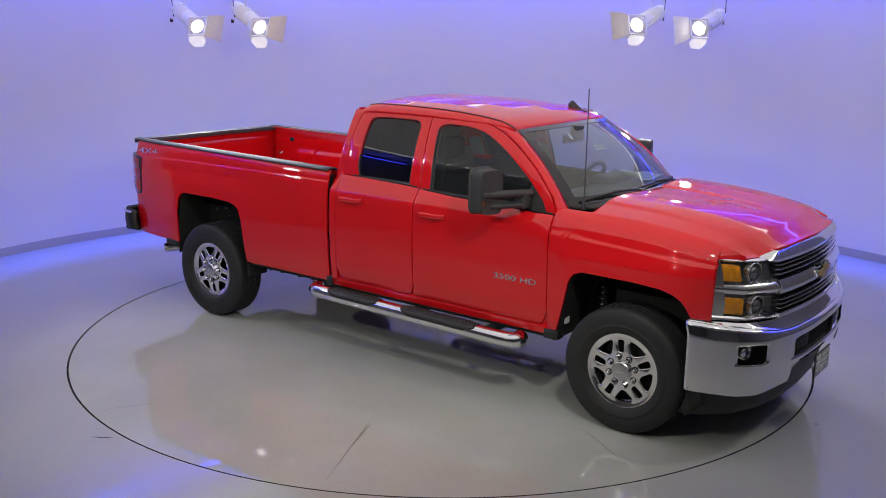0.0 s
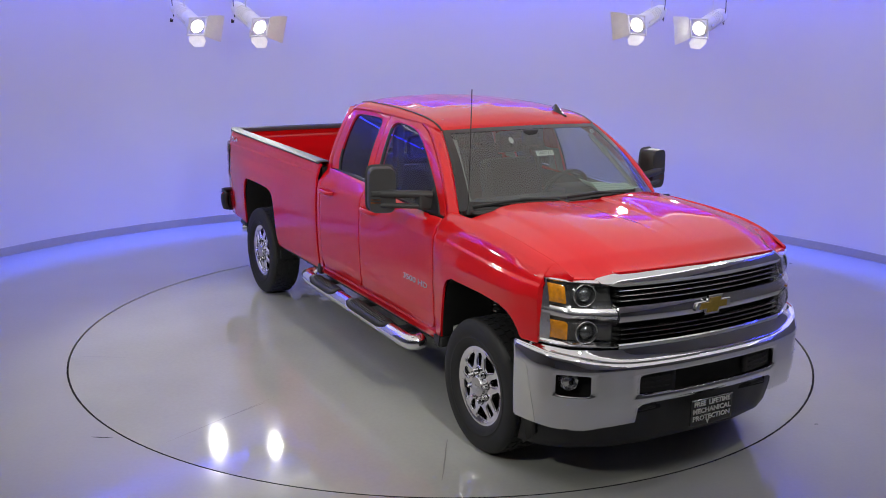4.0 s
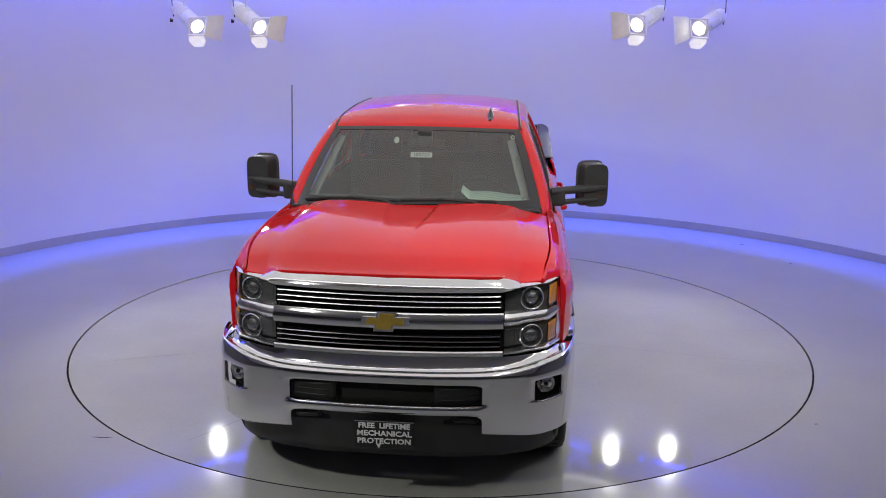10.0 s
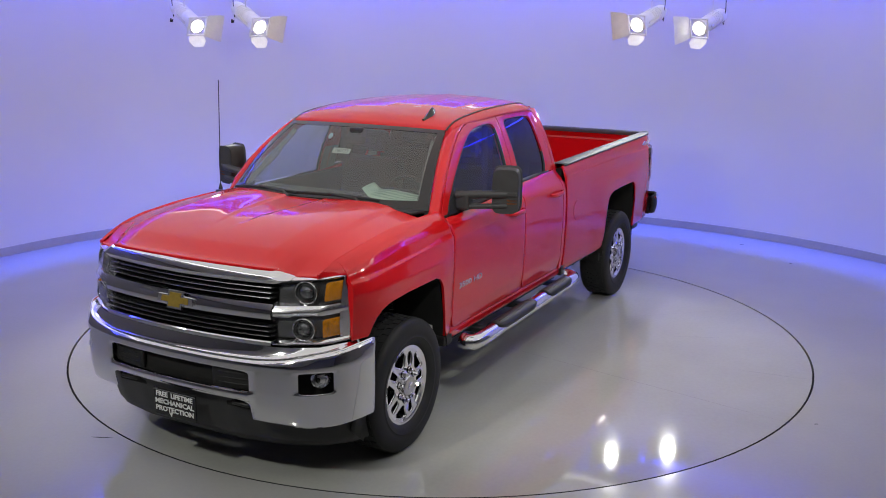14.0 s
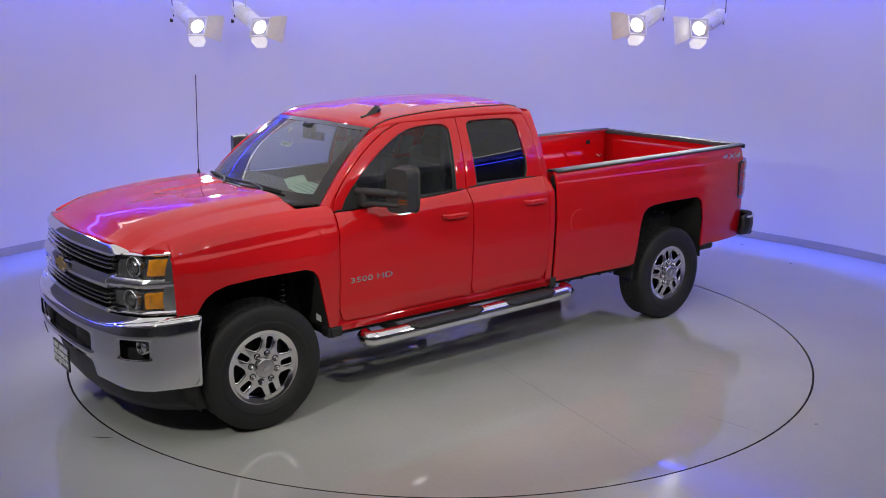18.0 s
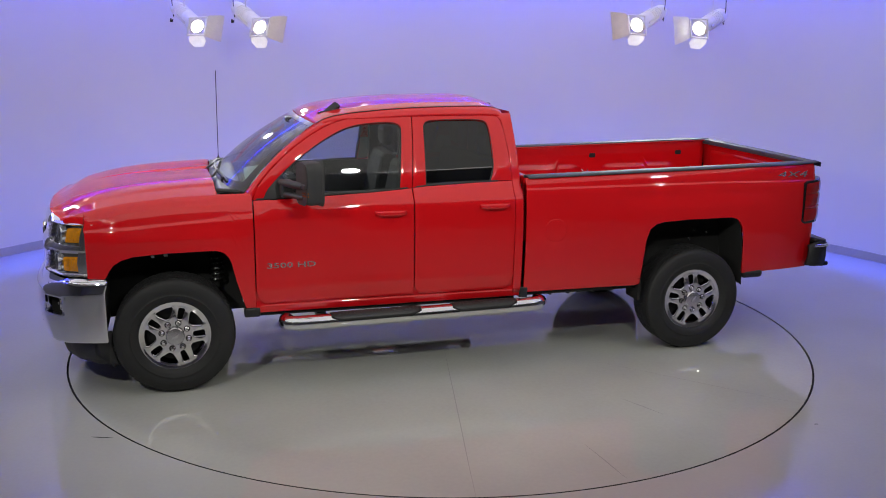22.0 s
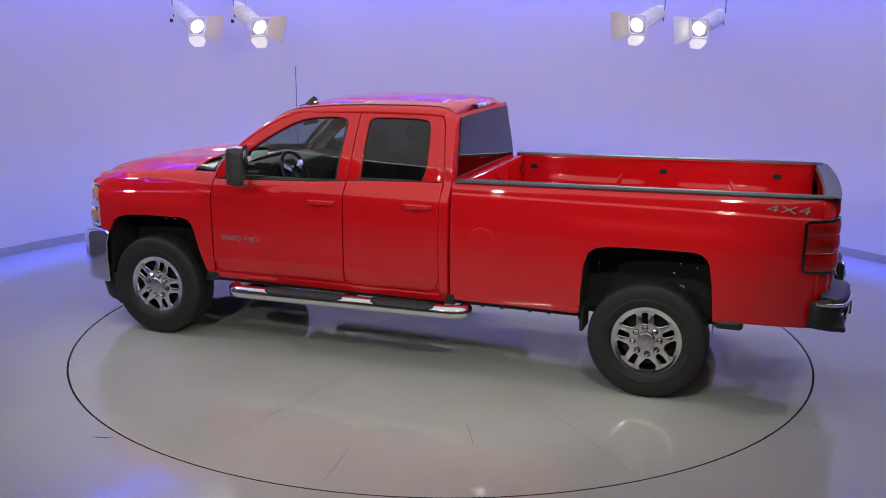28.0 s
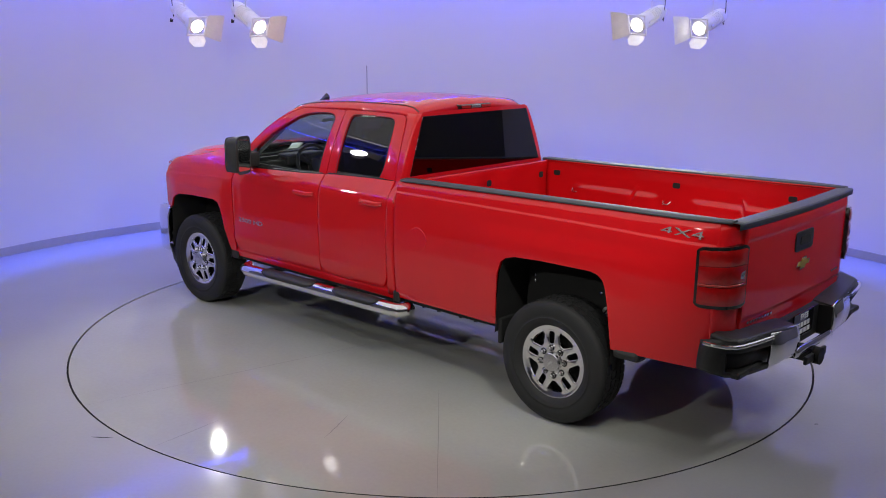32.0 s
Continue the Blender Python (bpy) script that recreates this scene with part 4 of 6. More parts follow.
def cargo_bed():
    z0 = 0.93
    # ribbed floor between the wheel housings, with plain strips before and behind them
    prof = []
    y = -0.60
    while y < 0.595:
        prof += [(y, z0), (y + 0.05, z0), (y + 0.06, z0 + 0.014), (y + 0.11, z0 + 0.014), (y + 0.12, z0)]
        y += 0.12
    verts, faces = [], []
    for yy, z in prof:
        verts += [(-3.10, yy, z), (-0.62, yy, z)]
    faces = [(2 * i, 2 * i + 2, 2 * i + 3, 2 * i + 1) for i in range(len(prof) - 1)]
    floor_ = mk("bed_floor", verts, faces, RED, truck, "red ribbed bed floor", solid=0.03, flip=True, angle=25)
    for s in (1, -1):
        for a, b in ((-3.10, -2.452), (-1.515, -0.62)):
            box("floor_strip", a, b, *sorted((s * 0.60, s * 0.81)), z0 - 0.02, z0, RED, floor_, "", 0)
    box("cab_trim", -0.505, -0.49, -0.80, 0.80, 0.62, 1.43, SEAT, truck, "dark trim on the cab's back wall", 0)
    # added dark box, keeps light from showing through the cab gap
    box("gap_filler", -0.575, -0.53, -0.80, 0.80, 0.58, 1.37, DARK, truck, "dark filler between cab and bed", 0)
    # inner side walls with a stepped pressing
    def wall(x, k):
        zb = 1.105 if -2.455 < x < -1.51 else z0
        z = zb + (RAIL_Z(x) - 0.004 - zb) * k
        inset = 0.0
        for a, b in ((-1.72, -0.90), (-2.74, -2.0)):
            m = min((x - a) / 0.06, (b - x) / 0.06)
            m = max(0.0, min(1.0, m))
            inset = max(inset, m * m * (3 - 2 * m))
        g = max(0.0, min(1.0, (1.27 - z) / 0.035))
        return (x, 0.800 - 0.030 * inset * g * g * (3 - 2 * g) + 0.010 * max(0, (z - 1.36) / 0.08), z)
    v, f = sheet(wall, xs_of(-3.06, -0.64, 0.04), span(0, 1, 32))
    both("bed_wall", v, f, RED, truck, "red inner bed wall with pressed panels", solid=0.012)
    # front wall
    def head(y, k):
        z = z0 + (1.428 - z0) * k
        return (-0.640 + 0.012 * math.cos(y * 14) * (0.3 < k < 0.85), y, z)
    v, f = sheet(head, span(-0.81, 0.81, 60), span(0, 1, 12))
    mk("bed_front_wall", v, f, RED, truck, "red front wall of the bed", solid=0.055, flip=True, bevel=0.006)
    # wheel tubs
    prof = [(-2.46, z0 - 0.01), (-2.45, 1.05), (-2.41, 1.105), (-2.35, 1.125), (-1.62, 1.125), (-1.56, 1.105), (-1.52, 1.05), (-1.51, z0 - 0.01)]
    verts, faces = [], []
    for x, z in prof:
        for yy, d in ((0.81, 0), (0.56, 0), (0.545, -0.015)):
            verts.append((x, yy, z + d))
    for i in range(len(prof) - 1):
        for k in range(2):
            faces.append((3 * i + k, 3 * i + k + 1, 3 * i + 4 + k, 3 * i + 3 + k))
    faces.append(tuple(3 * i + 2 for i in range(len(prof))))
    both("wheel_tub", verts, faces, RED, truck, "red wheel housing in the bed", flip=True)
    # rail caps along both sides and across the front
    def cap(x, k):
        a = [(0.812, -0.012), (0.812, 0.006), (0.816, 0.011), (0.826, 0.013), (0.87, 0.014), (0.912, 0.012), (0.924, 0.005), (0.926, -0.004)][k]
        y = a[0] + (side_y(x, RAIL_Z(x) - 0.02) - 0.921 if k > 3 else 0)
        return (x, y, RAIL_Z(x) + a[1])
    v, f = sheet(cap, xs_of(-3.125, -0.582, 0.08), list(range(8)))
    both("rail_cap", v, f, RAIL, truck, "dark plastic bed rail cap", solid=0.004)
    v, f = sheet(lambda x, k: (x, 0.797 + 0.02 * k, RAIL_Z(x) + 0.001), xs_of(-3.08, -0.62, 0.3), [0, 1])
    both("rail_ledge", v, f, RED, truck, "", solid=0.01)
    # stake pocket openings and tie-down hooks
    for x, z in ((-0.749, 1.335), (-1.873, 1.353), (-2.785, 1.362)):
        for s in (1, -1):
            v, f = plate(rounded(0.062, 0.042, 0.012), 0.006, Matrix.Translation((x, s * 0.799, z)) @ Matrix.Rotation(s * math.pi / 2, 4, "X"))
            mk("stake_pocket", v, f, DARK, truck, "", smooth=False)
    for y in (0.0, 0.69, -0.69):
        v, f = plate(rounded(0.05, 0.05, 0.016), 0.006, Matrix.Translation((-0.659, y, 1.32)) @ Matrix.Rotation(-math.pi / 2, 4, "Y"))
        mk("tie_down", v, f, DARK, truck, "", smooth=False)
    for x in (-0.95, -1.8, -2.96):
        for s in (1, -1):
            v, f = tube([(x - 0.03, s * 0.795, 1.22), (x - 0.02, s * 0.77, 1.20), (x + 0.02, s * 0.77, 1.20), (x + 0.03, s * 0.795, 1.22)], 0.006, 8)
            mk("tie_hook", v, f, BRUSHED, truck, "")
    # corner posts
    def post(z, a):
        y0 = side_y(-3.06, z)
        t = a * math.pi / 2
        return (-3.0605 - 0.0895 * math.sin(t), y0 - 0.0005 - 0.148 * (1 - math.cos(t)) - 0.017 * math.sin(t), z)
    v, f = sheet(post, span(0.62, 1.476, 20), span(0, 1, 10))
    both("corner_post", v, f, RED, truck, "", solid=0.02, flip=True)
    # tailgate
    def gate(y, k):
        z = 0.800 + (1.462 - 0.800) * k
        d = 0.0
        if k > 0.9:
            d = 0.012 * ((k - 0.9) / 0.1) ** 2
        d += 0.008 * max(0.0, min(1.0, (0.91 - z) / 0.02))
        d -= 0.006 * max(0.0, min(1.0, (z - 1.36) / 0.012)) * (1 if k < 0.97 else 0.5)
        return (-3.192 + d + 0.026 * (y / 0.8) ** 2, y, z)
    v, f = sheet(gate, span(-0.760, 0.760, 44), span(0, 1, 60))
    tg = mk("tailgate", v, f, RED, truck, "red tailgate, closed", solid=0.05, bevel=0.004, flip=True)
    def gcap(y, k):
        a = [(-3.197, -0.02), (-3.199, 0.012), (-3.192, 0.020), (-3.13, 0.022), (-3.095, 0.018), (-3.085, -0.02)][k]
        return (a[0] + (0.028 if k < 3 else 0.02) * (y / 0.8) ** 2, y, 1.460 + a[1])
    v, f = sheet(gcap, span(-0.86, 0.86, 30), list(range(6)))
    mk("tailgate_cap", v, f, RAIL, tg, "dark plastic tailgate cap", solid=0.004, flip=True)
    m = Matrix.Translation((-3.186, 0, 1.262)) @ Matrix.Rotation(-math.pi / 2, 4, "Y") @ Matrix.Rotation(math.pi / 2, 4, "Z")
    v, f = plate(rounded(0.27, 0.125, 0.025), 0.014, m)
    mk("tailgate_handle", v, f, BLACK, tg, "black tailgate handle bezel", smooth=False, bevel=0.004)
    v, f = plate(rounded(0.15, 0.055, 0.015), 0.006, Matrix.Translation((-0.0142, 0, 0.005)) @ m)
    mk("handle_recess", v, f, DARK, tg, "", smooth=False)
    emblem(tg, Matrix.Translation((-3.188, 0, 1.118)) @ Matrix.Rotation(-math.pi / 2, 4, "Y") @ Matrix.Rotation(-math.pi / 2, 4, "Z"), 0.20, 0.075)
    # the maker's lettering, as plain bars
    for i in range(9):
        y = 0.68 - i * 0.036
        box("lettering", *(-3.187 + 0.026 * (y / 0.8) ** 2 - q for q in (0.006, 0.0)), y - 0.010, y + 0.010, 0.866, 0.880, BRUSHED, tg, "", 0)
    for i in range(3):
        y = -0.56 - i * 0.045
        box("lettering", *(-3.195 + 0.026 * (y / 0.8) ** 2 - q for q in (0.004, -0.004)), y - 0.012, y + 0.012, 0.956, 0.970, BRUSHED, tg, "", 0)


def emblem(parent, m, w, h):
    def shape(k):
        a, b, q, c = w / 2 * k, h / 2 * k, w * 0.20 * k, h * 0.21 * k
        sl = 0.10 * h
        pts = [(-a, -c), (-q, -c), (-q, -b), (q, -b), (q, -c), (a, -c), (a * 0.93, c), (q, c), (q, b), (-q, b), (-q, c), (-a * 0.93, c)]
        return [(x + sl * y / b, y) for x, y in pts]
    v, f = plate(shape(1.0), 0.014, m)
    mk("emblem_rim", v, f, CHROME, parent, "chrome rim of the badge", smooth=False)
    v, f = plate(shape(0.76), 0.004, m @ Matrix.Translation((0, 0, 0.014)))
    mk("emblem_face", v, f, GOLD, parent, "gold badge face", smooth=False)


cargo_bed()


def tail_lamps():
    def path(k):
        """Once round the rear corner: k 0 on the side, 1 on the tailgate's edge."""
        pts = [(-2.962, side_y(-2.962, 1.2) + 0.006), (-3.04, side_y(-3.04, 1.2) + 0.010), (-3.104, 0.924), (-3.142, 0.900), (-3.172, 0.850), (-3.186, 0.768)]
        n = len(pts) - 1
        i = min(n - 1, int(k * n))
        t = k * n - i
        return (pts[i][0] + (pts[i + 1][0] - pts[i][0]) * t, pts[i][1] + (pts[i + 1][1] - pts[i][1]) * t)
    def frame_(k, w):
        x, y = path(k)
        z0, z1 = 0.985 + 0.01 * k, 1.335 + 0.025 * k
        e = 0.022 * max(0.0, 1 - min(k, 1 - k) / 0.10) ** 2
        z0, z1 = z0 + e, z1 - e
        return (x, y, z0 + (z1 - z0) * w)
    v, f = sheet(frame_, span(0, 1, 41), span(0, 1, 6))
    lamps_ = both("tail_lamp", v, f, GLOSSY, truck, "red tail lamp in a black surround", solid=0.05, bevel=0.006)
    def lens(k, w, a=0.045, b=0.97, lo=0.075, hi=0.93):
        kk, ww = a + (b - a) * k, lo + (hi - lo) * w
        p = frame_(kk, ww)
        d = 0.007 * (1 - abs(2 * w - 1) ** 4) * (1 - abs(2 * k - 1) ** 6)
        n = Vector((-0.3 - 0.7 * kk, 1.0 - kk, 0)).normalized() * (d + 0.003)
        return (p[0] + n.x, p[1] + n.y, p[2] + n.z)
    for lo, hi, n in ((0.055, 0.352, 0), (0.358, 0.40, 1), (0.405, 0.688, 0), (0.694, 0.95, 0)):
        v, f = sheet(lambda k, w: lens(k, w, lo=lo, hi=hi), span(0, 1, 18), span(0, 1, 7))
        both("lens", v, f, REDLENS, lamps_, "glossy red lens")
    v, f = sheet(lambda k, w: Vector(lens(k, w, 0.80, 0.925, 0.46, 0.60)) + Vector((-0.003, 0, 0)), span(0, 1, 4), span(0, 1, 4))
    both("reversing_lens", v, f, CLEAR, lamps_, "clear reversing lens")


tail_lamps()


def rear_bumper():
    plan = [(-3.022, 0.980), (-3.11, 0.992), (-3.195, 0.975), (-3.240, 0.92), (-3.265, 0.80), (-3.290, 0.62), (-3.306, 0.45), (-3.314, 0.32), (-3.316, 0.285)]
    def face(i, k):
        x, y = plan[i]
        z0 = [0.625, 0.62, 0.61, 0.605, 0.60, 0.595, 0.60, 0.60, 0.60][i]
        z1 = [0.80, 0.822, 0.828, 0.824, 0.818, 0.812, 0.802, 0.796, 0.79][i]
        if i == 0:
            x -= 0.015 * k
        b = 0.02 * math.sin(math.pi * k)
        out = Vector((-1 if i > 2 else -0.2, 0.1 if i > 2 else 0.8, 0)).normalized() * b
        return (x + out.x, y + out.y, 0.014 + z0 + (z1 - z0) * k)
    v, f = sheet(face, [0, 1, 2, 3, 4, 5], [0, 0.12, 0.24, 0.4, 0.55, 0.68, 0.78, 0.9, 1])
    f = [q for n, q in enumerate(f) if not (2 <= n // 8 <= 4 and 1 <= n % 8 <= 4)]
    ends = both("bumper_end", v, f, BLACK, truck, "black plastic rear bumper end with a corner step", solid=0.03)
    v, f = sheet(face, [5, 6, 7, 8], span(0, 1, 9))
    both("rear_bumper", v, f, CHROME, truck, "chrome rear bumper face", solid=0.02)
    v, f = sheet(lambda y, k: (-3.318 - 0.012 * math.sin(math.pi * k), y, 0.588 + 0.062 * k), span(-0.284, 0.284, 12), span(0, 1, 7))
    mk("bumper_bridge", v, f, CHROME, truck, "chrome lower band of the rear bumper", solid=0.02, flip=True)
    # dark corner step recess with its tread, and the chrome accent above it
    for s in (1, -1):
        b = brick(-3.165, -3.11, 0.60, 0.93, 0.615, 0.80)
        side = ends[0] if s > 0 else ends[1]
        mk("step_recess", [(p[0], s * p[1], p[2]) for p in b[0]], b[1], DARK, side, "dark corner step recess", smooth=False)
        v, f = tube([(-3.07, s * 1.004, 0.806), (-3.12, s * 1.008, 0.806), (-3.200, s * 0.992, 0.806), (-3.238, s * 0.962, 0.806), (-3.258, s * 0.92, 0.806), (-3.282, s * 0.80, 0.804), (-3.306, s * 0.62, 0.802)], 0.012, 8)
        mk("accent_bar", v, f, CHROME, side, "slim chrome accent bar")
        v, f = sheet(lambda i, k: (face(i, 0.05 + 0.6 * k)[0] + 0.035, s * (face(i, 0.05 + 0.6 * k)[1] - 0.045), face(i, 0.05 + 0.6 * k)[2]), [1, 2, 3, 4, 5], span(0, 1, 4))
        mk("recess_back", v, f, BLACK, side, "", solid=0.006)
        b = brick(-3.268, -3.13, 0.63, 0.95, 0.616, 0.654)
        mk("corner_step", [(p[0], s * p[1], p[2]) for p in b[0]], b[1], BLACK, side, "", smooth=False, bevel=0.012)
    # top pad
    def pad(y, k):
        x1 = -3.225 if abs(y) < 0.284 else float(np.interp(abs(y), [0, 0.42, 0.62, 0.8, 0.93, 0.985], [-3.332, -3.314, -3.292, -3.266, -3.24, -3.19]))
        x = -3.10 + (x1 + 3.10) * k
        z = float(np.interp(abs(y), [0, 0.25, 0.4, 0.62, 1.0], [0.799, 0.799, 0.816, 0.832, 0.842])) + 0.022 * (1 - k) - 0.004 * k * k
        return (x, y, z)
    v, f = sheet(pad, sorted(span(-0.985, 0.985, 41) + [-0.286, -0.282, 0.282, 0.286]), span(0, 1, 8))
    mk("step_pad", v, f, BLACK, truck, "black ribbed bumper step pad", solid=0.03)
    # number plate recess with the dealer's board
    box("plate_recess", -3.228, -3.16, -0.284, 0.284, 0.60, 0.80, BLACK, truck, "", 0.006)
    pl = box("rear_plate", -3.242, -3.232, -0.155, 0.155, 0.655, 0.81, GLOSSY, truck, "black dealer board with white lettering", 0.003)
    turn = Matrix.Rotation(-math.pi / 2, 4, "Z") @ Matrix.Rotation(math.pi / 2, 4, "X")
    letters("plate_text", "FREE", 0.052, Matrix.Translation((-3.243, 0, 0.780)) @ turn, WHITE, pl, wide=1.15)
    for z, w in ((0.730, 0.10), (0.687, 0.11)):
        for i in range(4):
            y = w - i * 2 * w / 4
            box("plate_mark", -3.2442, -3.2422, y - 2 * w / 4 + 0.012, y, z - 0.015, z + 0.015, WHITE, pl, "", 0)
    for s in (1, -1):
        box("recess_side", -3.318, -3.20, *sorted((s * 0.270, s * 0.284)), 0.60, 0.795, BLACK, truck, "", 0)
    # tow hitch and plug
    hitch = box("tow_hitch", -3.325, -3.10, -0.045, 0.045, 0.50, 0.59, BLACK, truck, "black tow hitch receiver", 0.008)
    box("hitch_plate", -3.345, -3.32, -0.16, 0.16, 0.515, 0.57, BLACK, hitch, "", 0.008)
    v, f = tube([(-3.33, 0.0, 0.545), (-3.372, 0.0, 0.545)], 0.055, 14)
    mk("trailer_socket", v, f, DARK, hitch, "")
    v, f = tube([(-3.0, 0.0, 0.54), (-3.0, 0.55, 0.54)], 0.03, 8)
    mk("hitch_tube", v, f, DARK, hitch, "")


rear_bumper()

# ---- front end ----


def front_x(y, z):
    """The front plane of grille and headlamps."""
    a = abs(y)
    return 2.908 - 0.16 * a * a - 0.62 * max(0.0, a - 0.6) ** 1.5 - 1.4 * max(0.0, a - 0.84) - 0.055 * max(0.0, (z - 1.0) / 0.25)


def bar(name, y0, y1, low, high, proud, deep, mat, parent, label="", n=32, soft=0.25, roll=0.006, lean=0.0):
    """A bar across the front between low(y) and high(y), proud of the front plane."""
    sect = [(0.0, 0.0), (1.0, 0.0 + soft * 0.25), (1.0 + 0.001, soft), (1.0 + 0.001, 1 - soft), (1.0, 1 - soft * 0.25), (0.0, 1.0)]
    verts, faces = [], []
    ys = span(y0, y1, n)
    for y in ys:
        z0, z1 = low(y), high(y)
        for k, (d, h) in enumerate(sect):
            z = z0 + (z1 - z0) * h
            x = front_x(y, z) + proud - deep * (1 - d) - (roll if k in (1, 4) else 0) - lean * h
            verts.append((x, y, z))
    m = len(sect)
    for i in range(n - 1):
        for k in range(m):
            q = (k + 1) % m
            faces.append((m * i + k, m * i + m + k, m * i + m + q, m * i + q))
    faces += [tuple(range(m)), tuple(m * (n - 1) + k for k in range(m - 1, -1, -1))]
    return mk(name, verts, faces, mat, parent, label, angle=35)


def const(z):
    return lambda y: z


LAMPGREY = material("grey_lamp_housing", (0.17, 0.172, 0.178), 0.22, 0.6)
LAMPGLASS = material("grey_lamp_glass", (0.30, 0.31, 0.33), 0.06, 0.8)
BRIGHT = material("satin_bright_trim", (0.85, 0.85, 0.86), 0.2, 1.0)


def front_end():
    gr = bar("grille", -0.66, 0.66, const(0.845), const(1.235), -0.075, 0.05, DARK, truck, "black grille with chrome bars")
    top_hi = lambda y: 1.268 - 0.020 * y * y if abs(y) < 0.60 else 1.2608 - (abs(y) - 0.60) * 0.52
    top_lo = lambda y: 1.172 + 0.006 * abs(y) if abs(y) < 0.60 else 1.1756 + (abs(y) - 0.60) * 0.25
    bar("upper_bar", -0.69, 0.69, top_lo, top_hi, 0.020, 0.09, CHROME, gr, "broad chrome upper grille bar", 48, 0.30, 0.016, 0.026)
    bar("middle_bar", -0.607, 0.607, const(0.985), const(1.083), 0.006, 0.06, CHROME, gr, "broad chrome middle grille bar", 40, 0.35, 0.012)
    bar("lower_bar", -0.607, 0.607, const(0.843), const(0.876), 0.004, 0.06, CHROME, gr, "chrome lower grille bar", 40)
    for z in (1.100, 1.127, 1.154, 0.894, 0.921, 0.948):
        bar("slat", -0.592, 0.592, const(z - 0.009), const(z + 0.002), -0.030, 0.05, DARK, gr, "", 28)
        bar("slat_trim", -0.590, 0.590, const(z + 0.001), const(z + 0.008), -0.004, 0.030, BRIGHT, gr, "", 28, lean=0.003)
    emblem(gr, Matrix.Translation((front_x(0, 1.03) + 0.004, 0, 1.035)) @ Matrix.Rotation(math.pi / 2, 4, "Z") @ Matrix.Rotation(math.pi / 2, 4, "X"), 0.262, 0.108)
    # dark filler between grille and bumper
    bar("valance", -0.90, 0.90, const(0.76), const(0.846), -0.045, 0.06, GLOSSY, truck, "gloss black filler under the grille", 40)
    for s in (1, -1):
        a, b = sorted((s * 0.612, s * 0.918))
        hl = bar("headlamp", a, b, const(0.862), const(1.215), -0.055, 0.06, LAMPGREY, truck, "stacked headlamps with chrome bezel and amber markers", 20)
        brow_hi = lambda y: 1.214 + 0.02 * max(0.0, abs(y) - 0.70)
        brow_lo = lambda y: 1.190 + 0.012 * max(0, (abs(y) - 0.7) / 0.2)
        bar("bezel", *sorted((s * 0.692, s * 0.920)), brow_lo, brow_hi, 0.000, 0.06, BRIGHT, hl, "chrome headlamp bezel", 14, 0.4, 0.014)
        bar("bezel", a, b, lambda y: 0.998 + 0.008 * (abs(y) > 0.7), const(1.072), -0.002, 0.06, BRIGHT, hl, "chrome headlamp bezel", 20, 0.4, 0.018)
        bar("bezel", a, b, const(0.846), lambda y: 0.872 + 0.008 * (abs(y) > 0.7), -0.001, 0.06, BRIGHT, hl, "chrome headlamp bezel", 20, 0.4, 0.018)
        # outer upright closes the lamp on the fender's side
        bar("bezel", *sorted((s * 0.888, s * 0.926)), const(0.856), const(1.225), -0.004, 0.08, BRIGHT, hl, "chrome headlamp bezel", 4)
        for z0, z1, zc in ((1.078, 1.190, 1.134), (0.882, 0.994, 0.936)):
            bar("amber_marker", *sorted((s * 0.842, s * 0.884)), const(z0 + 0.006), const(z1 - 0.006), -0.013, 0.03, AMBER, hl, "amber side marker", 6, 0.1)
            x = front_x(0.745, zc) - 0.045
            m = Matrix.Translation((x, s * 0.748, zc)) @ Matrix.Rotation(radians(90), 4, "Y") @ Matrix.Rotation(radians(-s * 16), 4, "X")
            v, f = lathe([(0.064, -0.02), (0.064, 0.018), (0.061, 0.021), (0.057, 0.018), (0.055, -0.005)], 32, m)
            mk("lamp_ring", v, f, CLEAR, hl, "bright ring of the headlamp")
            v, f = lathe([(0.055, -0.006), (0.050, 0.004), (0.044, 0.010)], 32, m)
            mk("lamp_bowl", v, f, LAMPGREY, hl, "dark bowl of the headlamp")
            v, f = lathe([(0.044, -0.02), (0.040, 0.006), (0.030, 0.020), (0.016, 0.028), (0.0004, 0.030)], 24, m)
            mk("projector", v, f, LAMPGLASS, hl, "round projector lens")
            bar("inner_reflector", *sorted((s * 0.625, s * 0.690)), const(z0 + 0.014), const(z1 - 0.014), -0.050, 0.02, LAMPGREY, hl, "", 6)
            cover = bar("cover", *sorted((s * 0.615, s * 0.896)), const(z0), const(z1), -0.008, 0.004, COVER, hl, "clear lamp cover", 14, 0.05)
            cover.visible_shadow = False


COVER = pane("clear_lamp_cover", (0.95, 0.95, 0.95), 0.04)
front_end()

BUMP = [(0.0, 2.962), (0.2, 2.958), (0.35, 2.949), (0.51, 2.928), (0.60, 2.904), (0.70, 2.878), (0.78, 2.851), (0.83, 2.818), (0.88, 2.773), (0.925, 2.728), (0.95, 2.69), (0.975, 2.64), (0.99, 2.58), (0.998, 2.52), (1.002, 2.48), (1.004, 2.445)]


def bump_at(i, z):
    """Outer skin of the front bumper at step i of its plan and height z."""
    y, x = BUMP[i]
    back = 0.035 * max(0.0, (0.60 - z) / 0.2) ** 2
    k = min(1.0, max(0.0, (y - 0.75) / 0.25))
    return (x - back * (1 - k * 0.9), y - back * 0.25 * k, z)


